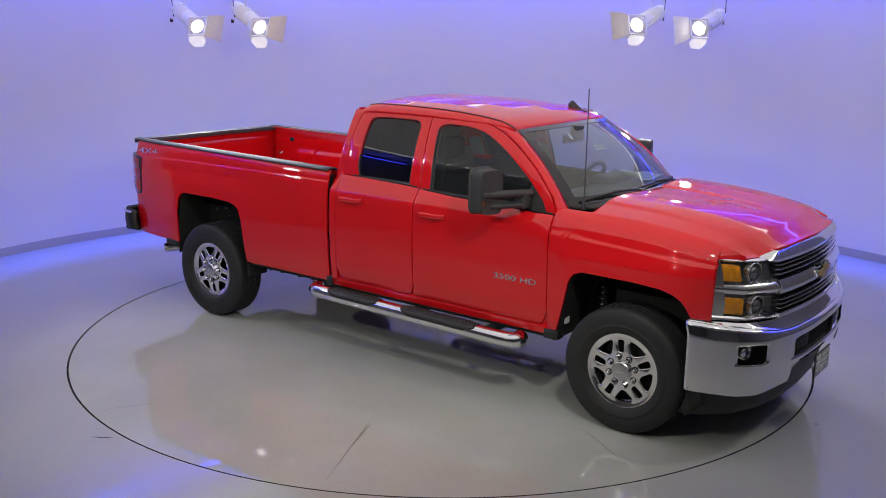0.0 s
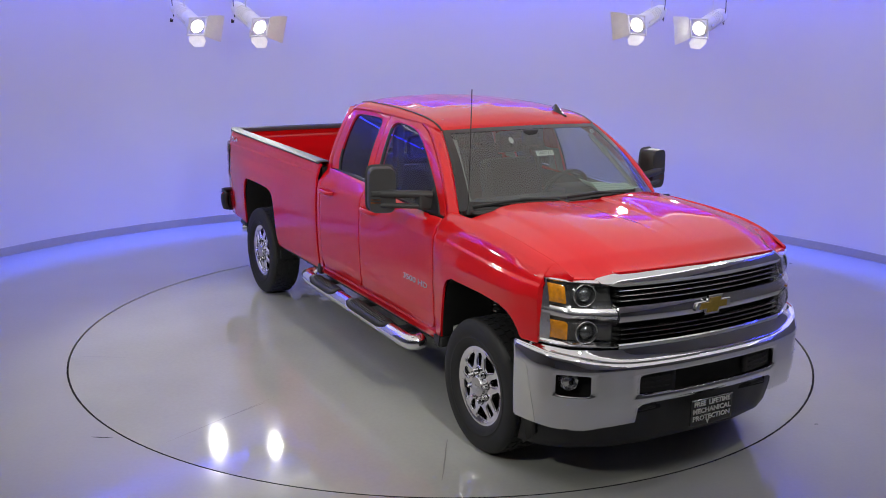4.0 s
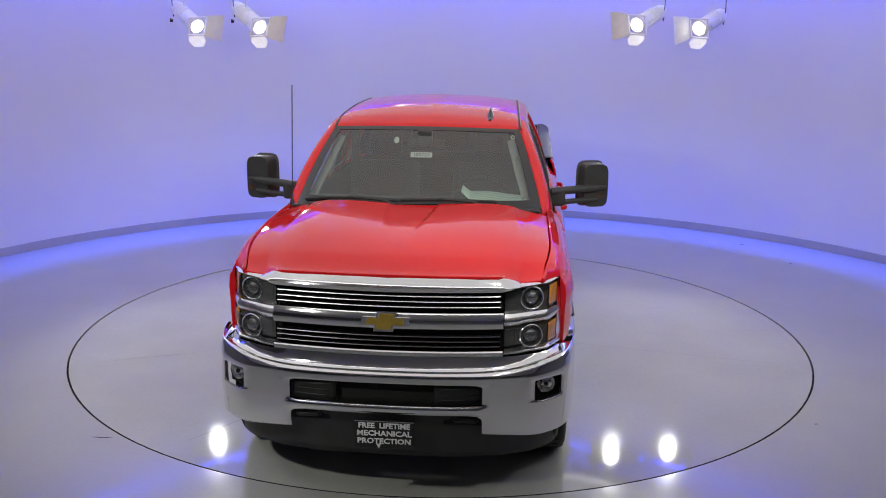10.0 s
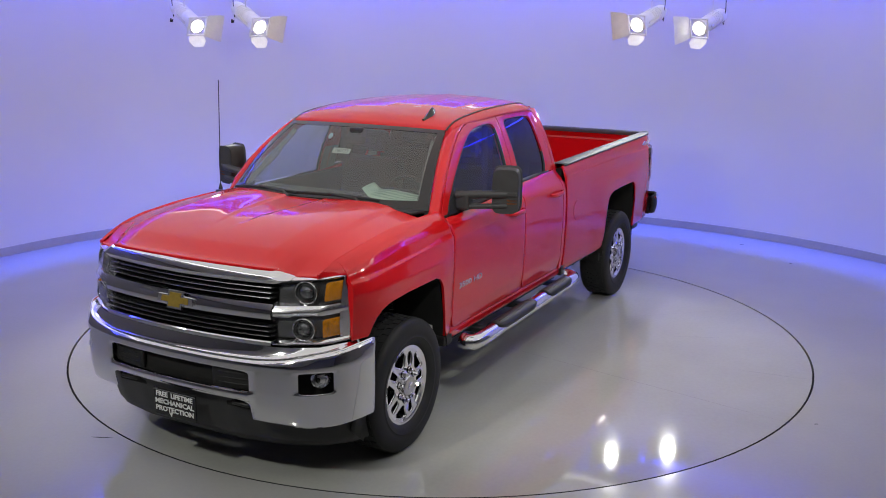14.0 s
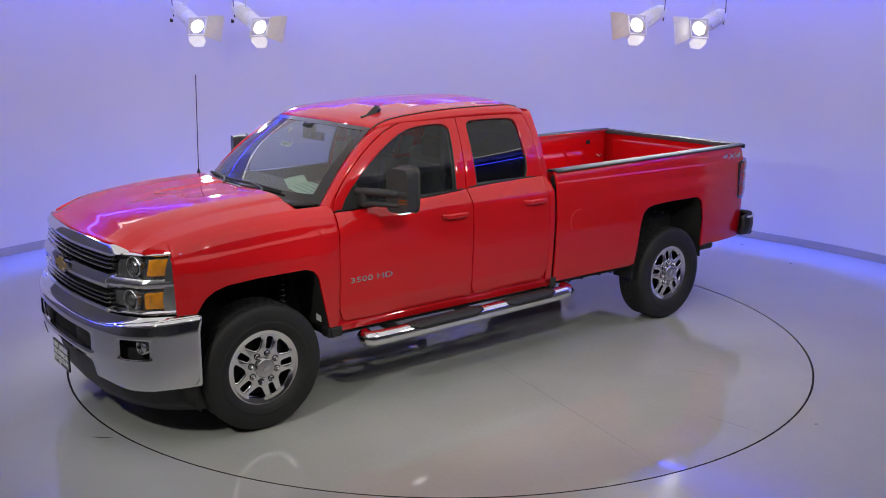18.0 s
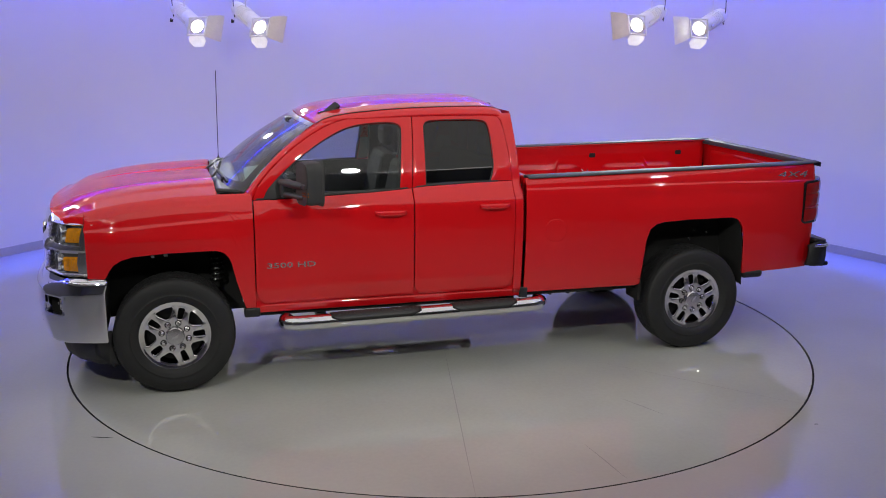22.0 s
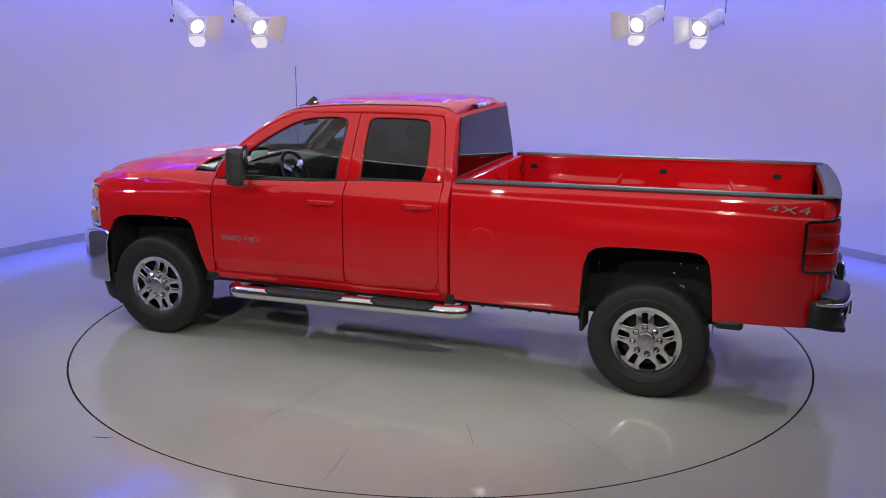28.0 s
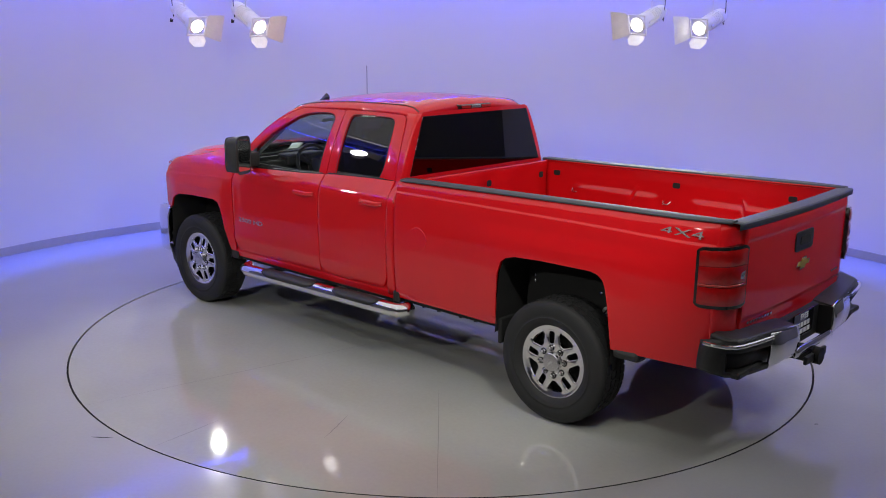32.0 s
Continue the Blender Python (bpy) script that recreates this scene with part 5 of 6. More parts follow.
def front_bumper():
    top = [0.765, 0.765, 0.766, 0.768, 0.772, 0.783, 0.800, 0.810, 0.816, 0.824, 0.830, 0.836, 0.839, 0.840, 0.840, 0.840]
    low = [0.70, 0.70, 0.70, 0.428, 0.420, 0.408, 0.402, 0.402, 0.404, 0.408, 0.410, 0.415, 0.412, 0.410, 0.408, 0.406]
    n = len(BUMP)
    faces = []
    zs = [0.402, 0.43, 0.46, 0.50, 0.542, 0.588, 0.602, 0.63, 0.66, 0.69, 0.711, 0.722, 0.74, 0.757]
    # columns from the middle outwards; rows of fixed height, squeezed to the edges
    pts, idx = [], {}
    for i in range(n):
        for j, z in enumerate(zs + [9]):
            zz = min(max(z, low[i] if i >= 3 else 0.542), top[i])
            p = Vector(bump_at(i, zz))
            if j == len(zs):                    # rolled top edge
                p += Vector((-0.030, -0.012 if i > 10 else 0, 0.008))
            idx[i, j] = len(pts)
            pts.append(tuple(p))
    def hole(i, j):
        z = zs[j]
        if i < 3 and 0.58 < z < 0.705:
            return True
        if i < 3 and z < 0.535:
            return True
        if 6 <= i < 9 and 0.60 < z < 0.72:
            return True
        return False
    for i in range(n - 1):
        for j in range(len(zs)):
            if not hole(i, j):
                faces.append((idx[i, j], idx[i + 1, j], idx[i + 1, j + 1], idx[i, j + 1]))
    half = len(pts)
    allp = pts + [(x, -y, z) for x, y, z in pts]
    faces += [tuple(half + k for k in reversed(q)) for q in faces]
    bm = bmesh.new()
    vs = [bm.verts.new(p) for p in allp]
    for q in faces:
        try:
            bm.faces.new([vs[k] for k in q])
        except ValueError:
            pass
    bmesh.ops.remove_doubles(bm, verts=bm.verts[:], dist=0.0008)
    loose = [v for v in bm.verts if not v.link_faces]
    bmesh.ops.delete(bm, geom=loose, context="VERTS")
    ob = part("front_bumper", bm, CHROME, truck, "chrome front bumper wrapping round the corners", angle=50)
    sub = ob.modifiers.new("round", "SUBSURF")
    sub.levels = sub.render_levels = 1
    sol = ob.modifiers.new("thick", "SOLIDIFY")
    sol.thickness, sol.offset = 0.006, -1
    # ridged shelf between the bumper's top edge and the grille
    def shelf(i, k):
        y, x = BUMP[i]
        a = Vector((x - 0.028, y - (0.010 if i > 10 else 0), top[i] + 0.006))
        yi = min(y, 0.915)
        b = Vector((min(front_x(yi, 0.84) - 0.012, a.x - 0.01) if y < 0.95 else a.x, yi, 0.843))
        ridge = -0.012 * math.sin(k * math.pi)
        p = a.lerp(b, k)
        return (p.x, p.y, p.z - 0.004 + ridge)
    v, f = sheet(shelf, list(range(n)), span(0, 1, 19))
    both("bumper_shelf", v, f, CHROME, ob, "ridged chrome shelf over the bumper", flip=True)
    # black panels in the middle opening
    def inner(y, k, x0=0.055, z0=0.57, z1=0.725):
        return (2.962 - 0.10 * (y / 0.52) ** 4 * 0.3 - x0 - 0.02 * (y / 0.5) ** 2, y, z0 + (z1 - z0) * k)
    v, f = sheet(inner, span(-0.54, 0.54, 24), span(0, 1, 4))
    mk("bumper_opening", v, f, DARK, ob, "black lower grille opening", solid=0.02)
    for s in (1, -1):
        v, f = sheet(lambda y, k: inner(y, k, 0.022, 0.591, 0.708), sorted(span(s * 0.26, s * 0.512, 10)), span(0, 1, 4))
        mk("opening_panel", v, f, BLACK, ob, "matt black closing panel", solid=0.02)
        for z in (0.62, 0.65, 0.68):
            v, f = sheet(lambda y, k: inner(y, k, 0.018, z - 0.003, z + 0.003), sorted(span(s * 0.30, s * 0.49, 6)), [0, 1])
            mk("panel_rib", v, f, BLACK, ob, "", solid=0.006)
        # fog lamp pocket and lamp
        m = Matrix.Translation((2.716, s * 0.815, 0.660)) @ Matrix.Rotation(radians(s * 40), 4, "Z")
        v, f = brick(-0.03, 0.0, -0.165, 0.135, -0.09, 0.09, m) if s > 0 else brick(-0.03, 0.0, -0.135, 0.165, -0.09, 0.09, m)
        mk("fog_pocket", v, f, DARK, ob, "dark fog lamp pocket", smooth=False)
        mf = Matrix.Translation((2.735, s * 0.838, 0.668)) @ Matrix.Rotation(radians(s * 8), 4, "Z") @ Matrix.Rotation(math.pi / 2, 4, "Y")
        v, f = lathe([(0.050, -0.04), (0.050, 0.010), (0.046, 0.016), (0.042, 0.012), (0.040, 0.004)], 24, mf)
        mk("fog_lamp", v, f, CLEAR, ob, "round clear fog lamp")
        v, f = lathe([(0.042, 0.002), (0.030, 0.012), (0.014, 0.017), (0.0004, 0.018)], 20, mf)
        mk("fog_lens", v, f, CLEAR, ob, "")
        v, f = lathe([(0.014, 0.012), (0.012, 0.026), (0.0004, 0.028)], 10, mf)
        mk("fog_bulb", v, f, GLOSSY, ob, "")
        # tow hook openings
        b = brick(2.80, 2.878, *sorted((s * 0.30, s * 0.515)), 0.462, 0.530)
        mk("hook_pocket", b[0], b[1], DARK, ob, "", smooth=False, bevel=0.008)
        v, f = tube([(2.87, s * 0.36, 0.498), (2.895, s * 0.37, 0.498), (2.895, s * 0.47, 0.498), (2.87, s * 0.48, 0.498)], 0.013, 10)
        mk("tow_hook", v, f, BLACK, ob, "black tow hook")
    # air dam below
    def dam(y, k):
        a = abs(y)
        x = float(np.interp(a, [0, 0.35, 0.6, 0.78, 0.88, 0.93], [2.900, 2.885, 2.83, 2.73, 2.62, 2.47]))
        z0 = float(np.interp(a, [0, 0.6, 0.85, 0.93], [0.25, 0.245, 0.235, 0.225]))
        return (x - 0.075 * (1 - k) ** 1.3, y, z0 + (0.545 - z0) * k)
    v, f = sheet(dam, span(-0.93, 0.93, 48), span(0, 1, 8))
    mk("air_dam", v, f, DAMGREY, truck, "black plastic air dam under the bumper", solid=0.02)
    v, f = sheet(lambda x, k: (x, 0.925 - 0.03 * (1 - k), 0.21 + 0.9 * (x - 2.43) * (1 - k) + 0.26 * k), span(2.42, 2.54, 5), span(0, 1, 3))
    both("dam_flap", v, f, BLACK, truck, "", solid=0.015)
    # dealer board
    pl = box("front_plate", 2.955, 2.966, -0.156, 0.156, 0.350, 0.508, GLOSSY, truck, "black dealer board with white lettering", 0.004)
    tt = Matrix.Rotation(math.pi / 2, 4, "Z") @ Matrix.Rotation(math.pi / 2, 4, "X")
    for text, z in (("FREE  LIFETIME", 0.477), ("MECHANICAL", 0.434), ("PROTECTION", 0.391)):
        letters("plate_text", text, 0.0405, Matrix.Translation((2.967, 0, z)) @ tt, WHITE, pl, wide=1.05 if "FREE" in text else 1.14, deep=0.001, thin=0.0011)
    v, f = plate([(-0.017, 0.012), (-0.002, -0.014), (0.010, 0.014)], 0.001, Matrix.Translation((2.9665, -0.025, 0.364)) @ tt)
    mk("plate_mark", v, f, WHITE, pl, "", smooth=False)
    box("plate_edge", 2.966, 2.968, -0.156, 0.156, 0.500, 0.504, BRUSHED, pl, "", 0)


front_bumper()

# ---- doors' fittings, mirrors, steps ----


def fittings():
    # door handles
    for doors, xc, zc in ((front_doors, 0.475, 1.222), (rear_doors, -0.31, 1.243)):
        xs = span(xc - 0.115, xc + 0.115, 16)

        def grip(x, a):
            k = (x - xc) / 0.115
            out = 0.040 * (1 - k ** 6) + 0.002
            return (x, side_y(x, zc) + out + 0.011 * math.cos(a), zc + 0.019 * math.sin(a) * (1 - 0.25 * k * k))
        v, f = sheet(grip, xs, span(0, 2 * math.pi * 11 / 12, 12), wrap=True)
        both("door_handle", v, f, RED, doors, "body-coloured door handle")
        def cup(x, k):
            z = zc - 0.004 + 0.036 * k
            d = 1 - ((x - xc - 0.005) / 0.085) ** 2 - k * k
            return (x, side_y(x, z) + 0.0025 if d > 0 else side_y(x, z) + 0.0005, z)
        v, f = sheet(cup, span(xc - 0.075, xc + 0.085, 14), span(-0.9, 0.9, 10))
        both("handle_recess", v, f, RED, doors, "")
        for s, door in ((1, doors[0]), (-1, doors[1])):
            if doors is front_doors:
                m = Matrix.Translation((xc - 0.145, s * (side_y(xc, zc) + 0.001), zc)) @ Matrix.Rotation(-s * math.pi / 2, 4, "X")
                v, f = lathe([(0.012, 0), (0.012, 0.003), (0.0003, 0.004)], 14, m)
                mk("lock", v, f, RED, door, "")
    # badges
    for s, door in ((1, front_doors[0]), (-1, front_doors[1])):
        y = side_y(1.19, 0.875) + 0.002
        m = Matrix.Translation((1.193, s * y, 0.876)) @ Matrix.Rotation(math.pi if s > 0 else 0, 4, "Z") @ Matrix.Rotation(math.pi / 2, 4, "X")
        letters("badge", "3500 HD", 0.054, m, SILVER, door, "chrome door badge", 0.002, 1.72, 0.0006)
    for s, side in ((1, bed_sides[0]), (-1, bed_sides[1])):
        y = side_y(-2.85, 1.395) + 0.004
        m = (Matrix.Translation((-2.855, s * y, 1.394)) @ Matrix.Rotation(-s * radians(7), 4, "X") @ Matrix.Rotation(math.pi if s > 0 else 0, 4, "Z") @ Matrix.Rotation(math.pi / 2, 4, "X")
             @ Matrix(((1, 0.25, 0, 0), (0, 1, 0, 0), (0, 0, 1, 0), (0, 0, 0, 1))))
        letters("badge", "4X4", 0.072, m, SILVER, side, "silver side badge", 0.003, 2.25, -0.0002)
    # fuel filler door on the left
    def flap(r, a):
        x, z = -0.800 + r * math.cos(a), 1.034 + r * math.sin(a)
        return (x, side_y(x, z) + (0.0035 if r < 0.088 else 0.0003), z)
    v, f = sheet(flap, [0.002, 0.04, 0.086, 0.089], span(0, 2 * math.pi * 31 / 32, 32), wrap=True)
    mk("fuel_door", v, f, RED, bed_sides[0], "round red fuel filler flap")
    # towing mirrors
    def mirror(s):
        def shell(x, a):
            k = (x - 1.0775) / 0.0625
            w = (0.088 - 0.014 * max(0, k) ** 2) * (1 if k > -0.95 else 1.0)
            h = (0.146 - 0.014 * max(0, k) ** 2)
            c, d = math.cos(a), math.sin(a)
            yy = math.copysign(abs(c) ** 0.35, c) * w
            zz = math.copysign(abs(d) ** 0.35, d) * h
            return (x, s * (1.155 + yy), 1.484 + zz)
        v, f = sheet(shell, span(1.015, 1.140, 10), span(0, 2 * math.pi * 31 / 32, 32), wrap=True)
        f.append(tuple(range(31, -1, -1)))
        f.append(tuple(9 * 32 + k for k in range(32)))
        ob = mk("door_mirror", v, f, DAMGREY, truck, "black telescoping towing mirror", angle=50, flip=s < 0)
        ob.modifiers.new("edge", "BEVEL").width = 0.012
        for z, zw in ((1.462, 0.030), (1.385, 0.020)):
            v, f = tube([(1.240, s * 0.87, z - 0.01), (1.215, s * 0.98, z), (1.165, s * 1.10, z + 0.004), (1.120, s * 1.18, z + 0.005)], zw, 12, 0.9)
            mk("mirror_arm", v, f, DAMGREY, ob, "black mirror arm")
        b = brick(1.165, 1.255, *sorted((s * 0.855, s * 0.965)), 1.355, 1.475)
        mk("mirror_base", b[0], b[1], DAMGREY, ob, "", smooth=False, bevel=0.02)
        # sail panel in the window's front corner
        sail = [(1.366, BELT(1.366) + 0.004), (1.330, 1.408), (1.235, 1.502), (1.170, 1.360 - 0.010)]
        v = [pt(x, z) + Vector((0, 0.0, 0)) for x, z in sail] + [pt(x, z) + Vector((0, 0.012, 0)) for x, z in sail]
        v = [(p[0], s * p[1], p[2]) for p in v]
        f = [(0, 1, 2, 3), (7, 6, 5, 4)] + [(i, (i + 1) % 4, 4 + (i + 1) % 4, 4 + i) for i in range(4)]
        mk("sail_panel", v, f, BLACK, ob, "", smooth=False, bevel=0.003)
        # band with the amber marker on the front
        b = brick(1.13, 1.150, *sorted((s * 1.063, s * 1.233)), 1.452, 1.487)
        mk("mirror_band", b[0], b[1], DAMGREY, ob, "", smooth=False, bevel=0.008)
        for z in (1.408, 1.428):
            b = brick(1.09, 1.140, *sorted((s * 1.165, s * 1.2345)), z - 0.008, z + 0.008)
            mk("mirror_marker", b[0], b[1], AMBERDARK, ob, "amber marker lamp", smooth=False, bevel=0.003)
        m = Matrix.Translation((1.014, s * 1.155, 1.525)) @ Matrix.Rotation(-math.pi / 2, 4, "Y")
        v, f = plate(rounded(0.185, 0.152, 0.02), 0.003, m)
        mk("mirror_glass", v, f, MIRROR, ob, "mirror glass", smooth=False)
        m = Matrix.Translation((1.014, s * 1.155, 1.392)) @ Matrix.Rotation(-math.pi / 2, 4, "Y")
        v, f = plate(rounded(0.075, 0.152, 0.02), 0.003, m)
        mk("mirror_glass", v, f, MIRROR, ob, "mirror glass", smooth=False)
        return ob

    for s in (1, -1):
        # the housing is toed in towards the driver
        head = mirror(s)
        turn = Matrix.Translation((1.08, s * 1.155, 0)) @ Matrix.Rotation(radians(s * 18), 4, "Z") @ Matrix.Translation((-1.08, -s * 1.155, 0))
        for ob in [head] + [c for c in head.children if c.name.split(".")[0] in ("mirror_band", "mirror_marker", "mirror_glass")]:
            ob.data.transform(turn)
    # side steps
    for s in (1, -1):
        path = [(1.235, s * 0.935, 0.468), (1.245, s * 0.975, 0.462), (1.225, s * 1.005, 0.460), (1.17, s * 1.018, 0.460), (1.05, s * 1.02, 0.461), (0.3, s * 1.02, 0.470),
                (-0.50, s * 1.02, 0.480), (-0.61, s * 1.016, 0.482), (-0.665, s * 0.998, 0.483), (-0.685, s * 0.965, 0.485), (-0.675, s * 0.925, 0.488)]
        v, f = tube(path, 0.056, 18, 0.95)
        step = mk("side_step", v, f, CHROME, truck, "chrome oval side step bar with black pads", angle=50)
        for x0, x1 in ((0.93, 0.27), (0.03, -0.47)):
            def tread(x, k):
                e = min(1.0, abs(x - x0) / 0.07, abs(x - x1) / 0.07)
                a = radians(42 - 36 * e + (165 - 42 + 36 * e) * k)
                zc = 0.461 + (1.05 - x) * 0.0125
                return (x, s * (1.02 + (0.058 + 0.002 * e) * math.cos(a) * 1.02), zc + (0.054 + 0.005 * e) * math.sin(a))
            v, f = sheet(tread, span(x0, x1, 16), span(0, 1, 8))
            pad = mk("step_pad", v, f, BLACK, step, "black rubber step pad", solid=0.004, flip=s > 0)
            n = int(abs(x1 - x0) / 0.03)
            for x in span(x0 - 0.06, x1 + 0.06, n):
                v, f = sheet(lambda u, k: Vector(tread(u, 0.25 + 0.55 * k)) + Vector((0, 0, 0.0045)), [x + 0.006, x - 0.006], span(0, 1, 5))
                mk("pad_rib", v, f, DAMGREY, pad, "", solid=0.003)
        for x in (0.98, 0.30, -0.42):
            b = brick(x - 0.035, x + 0.035, *sorted((s * 0.45, s * 1.0)), 0.455, 0.49)
            mk("step_bracket", b[0], b[1], BLACK, step, "", smooth=False)
            b = brick(x - 0.03, x + 0.03, *sorted((s * 0.80, s * 0.87)), 0.47, 0.56)
            mk("step_bracket", b[0], b[1], BLACK, step, "", smooth=False)
        box("sill_trim", 1.42, 1.53, *sorted((s * 0.86, s * 0.95)), 0.505, 0.572, BLACK, truck, "", 0.01)
        box("bed_bracket", -0.595, -0.53, *sorted((s * 0.86, s * 0.945)), 0.515, 0.60, BLACK, truck, "", 0.008)
        box("mud_flap", -1.56, -1.53, *sorted((s * 0.72, s * 0.93)), 0.42, 0.60, DARK, truck, "", 0.01)
    # aerial
    v, f = lathe([(0.016, -0.01), (0.015, 0.012), (0.009, 0.03), (0.0045, 0.045), (0.003, 0.05)], 12, Matrix.Translation((1.606, -0.808, 1.392)))
    mast = mk("aerial", v, f, BLACK, truck, "thin black whip aerial on the fender")
    v, f = tube([(1.606, -0.808, 1.42), (1.603, -0.800, 1.8), (1.599, -0.793, 2.152)], 0.0034, 8)
    mk("aerial_rod", v, f, BLACK, mast, "")
    # shark fin on the roof
    sect = []
    for k in span(0, 1, 9):
        x = 0.915 - 0.16 * k
        h = 0.060 * math.sin(min(1.0, k * 1.15) ** 1.6 * math.pi / 2) if k < 0.80 else 0.060 * (1 - (k - 0.80) / 0.20 * 0.75)
        h = max(0.012, h)
        w = 0.030 * math.sin(math.pi * (0.12 + 0.80 * k))
        z = 1.888 + 0.040 * k
        sect.append([Vector((x, 0.434 - w, z - 0.012)), Vector((x, 0.434 - w * 0.75, z + h * 0.25)), Vector((x - 0.01 * k, 0.434 - 0.006, z + h * 0.9)), Vector((x - 0.01 * k, 0.434, z + h)),
                     Vector((x - 0.01 * k, 0.434 + 0.006, z + h * 0.9)), Vector((x, 0.434 + w * 0.75, z + h * 0.25)), Vector((x, 0.434 + w, z - 0.012))])
    verts = [p for q in sect for p in q]
    faces = [(7 * i + k, 7 * i + 7 + k, 7 * i + 8 + k, 7 * i + 1 + k) for i in range(8) for k in range(6)] + [tuple(range(7)), tuple(56 + k for k in range(6, -1, -1))]
    mk("roof_fin", verts, faces, GLOSSY, truck, "black shark-fin roof aerial", angle=50)
    # high brake lamp
    hb = box("high_brake_lamp", -0.512, -0.46, -0.185, 0.185, 1.902, 1.938, GLOSSY, truck, "red and clear high brake lamp", 0.008)
    for y0, y1, mat in ((-0.175, -0.065, REDLENS), (-0.055, 0.055, CLEAR), (0.065, 0.175, REDLENS)):
        box("lamp_lens", -0.516, -0.505, y0, y1, 1.908, 1.932, mat, hb, "", 0.003)


SILVER = material("silver_badge", (0.72, 0.72, 0.73), 0.22, 0.9)
AMBERDARK = material("dark_amber_lens", (0.28, 0.075, 0.01), 0.2, coat=0.6)
MIRROR = material("mirror_silver", (0.9, 0.9, 0.9), 0.02, 1.0)
fittings()


def cowl_and_wipers():
    v, f = sheet(lambda y, k: (1.52 + (0.185 - 0.03 * (y / 0.82) ** 2) * k, y, 1.402 + 0.018 * k - 0.018 * (y / 0.83) ** 2), span(-0.79, 0.79, 24), span(-0.1, 1, 5))
    mk("cowl", v, f, BLACK, truck, "black plastic cowl under the windscreen", solid=0.02, flip=True)
    for pts in ([(1.665, -0.10, 1.440), (1.650, -0.32, 1.450), (1.610, -0.55, 1.440), (1.535, -0.735, 1.412)], [(1.620, 0.52, 1.440), (1.650, 0.25, 1.452), (1.665, 0.05, 1.450), (1.668, -0.09, 1.445)]):
        v, f = tube(pts, 0.008, 8, 1.3)
        w = mk("wiper", v, f, BLACK, truck, "black wiper blade")
        a, b = Vector(pts[1]), Vector(pts[2])
        v, f = tube([a.lerp(b, 0.5) + Vector((0.0, 0, 0.008)), a + Vector((0.03, 0.12, -0.004)), a + Vector((0.075, 0.20, -0.028))], 0.010, 8)
        mk("wiper_arm", v, f, BLACK, w, "")
    # stickers and the paper on the dashboard
    tt = Matrix.Rotation(math.pi / 2, 4, "Z") @ Matrix.Rotation(radians(48), 4, "X")
    m = Matrix.Translation((1.277, -0.004, 1.686)) @ tt
    v, f = plate([(-0.072, -0.021), (0.072, -0.021), (0.072, 0.021), (-0.072, 0.021)], 0.0008, m)
    st = mk("stock_sticker", v, f, PALE, truck, "small pale sticker inside the windscreen", smooth=False)
    letters("sticker_text", "180723", 0.040, m @ Matrix.Translation((0, 0, 0.0012)), INK, st, wide=0.95, deep=0.0002)
    v, f = lathe([(0.017, 0), (0.017, 0.002), (0.008, 0.002), (0.008, 0)], 18, Matrix.Translation((1.015, 0.600, 1.786)) @ tt)
    mk("round_sticker", v, f, PALE, truck, "")
    v, f = lathe([(0.020, 0), (0.020, 0.002), (0.0004, 0.002)], 20, Matrix.Translation((1.135, -0.19, 1.765)) @ tt @ Matrix.Diagonal((0.85, 1.3, 1, 1)))
    mk("hanging_tag", v, f, PALE, truck, "small pale tag behind the windscreen")
    def sheet_(u, w):
        x, y = 1.30 + 0.16 * u, 0.28 + 0.42 * w
        return (x, y, 1.418 + 0.028 * (1 - u) + 0.018 * math.sin(w * 5 + u * 2) * 0.6 + 0.05 * max(0.0, 0.12 - w) / 0.12)
    v, f = sheet(sheet_, span(0, 1, 6), span(0, 1, 16))
    pp = mk("window_paper", v, f, PAPER, truck, "pale green printed sheet lying on the dashboard", solid=0.001)
    for k in range(4):
        v, f = sheet(lambda u, w: Vector(sheet_(u, w)) + Vector((0, 0, 0.0016)), span(0.12 + 0.2 * k, 0.20 + 0.2 * k, 2), span(0.12, 0.9, 12))
        mk("print_line", v, f, PRINT, pp, "", smooth=False)


PALE = material("pale_sticker", (0.68, 0.72, 0.64), 0.6)
INK = material("dark_ink", (0.02, 0.025, 0.02), 0.6)
PRINT = material("grey_green_print", (0.40, 0.52, 0.42), 0.7)
cowl_and_wipers()


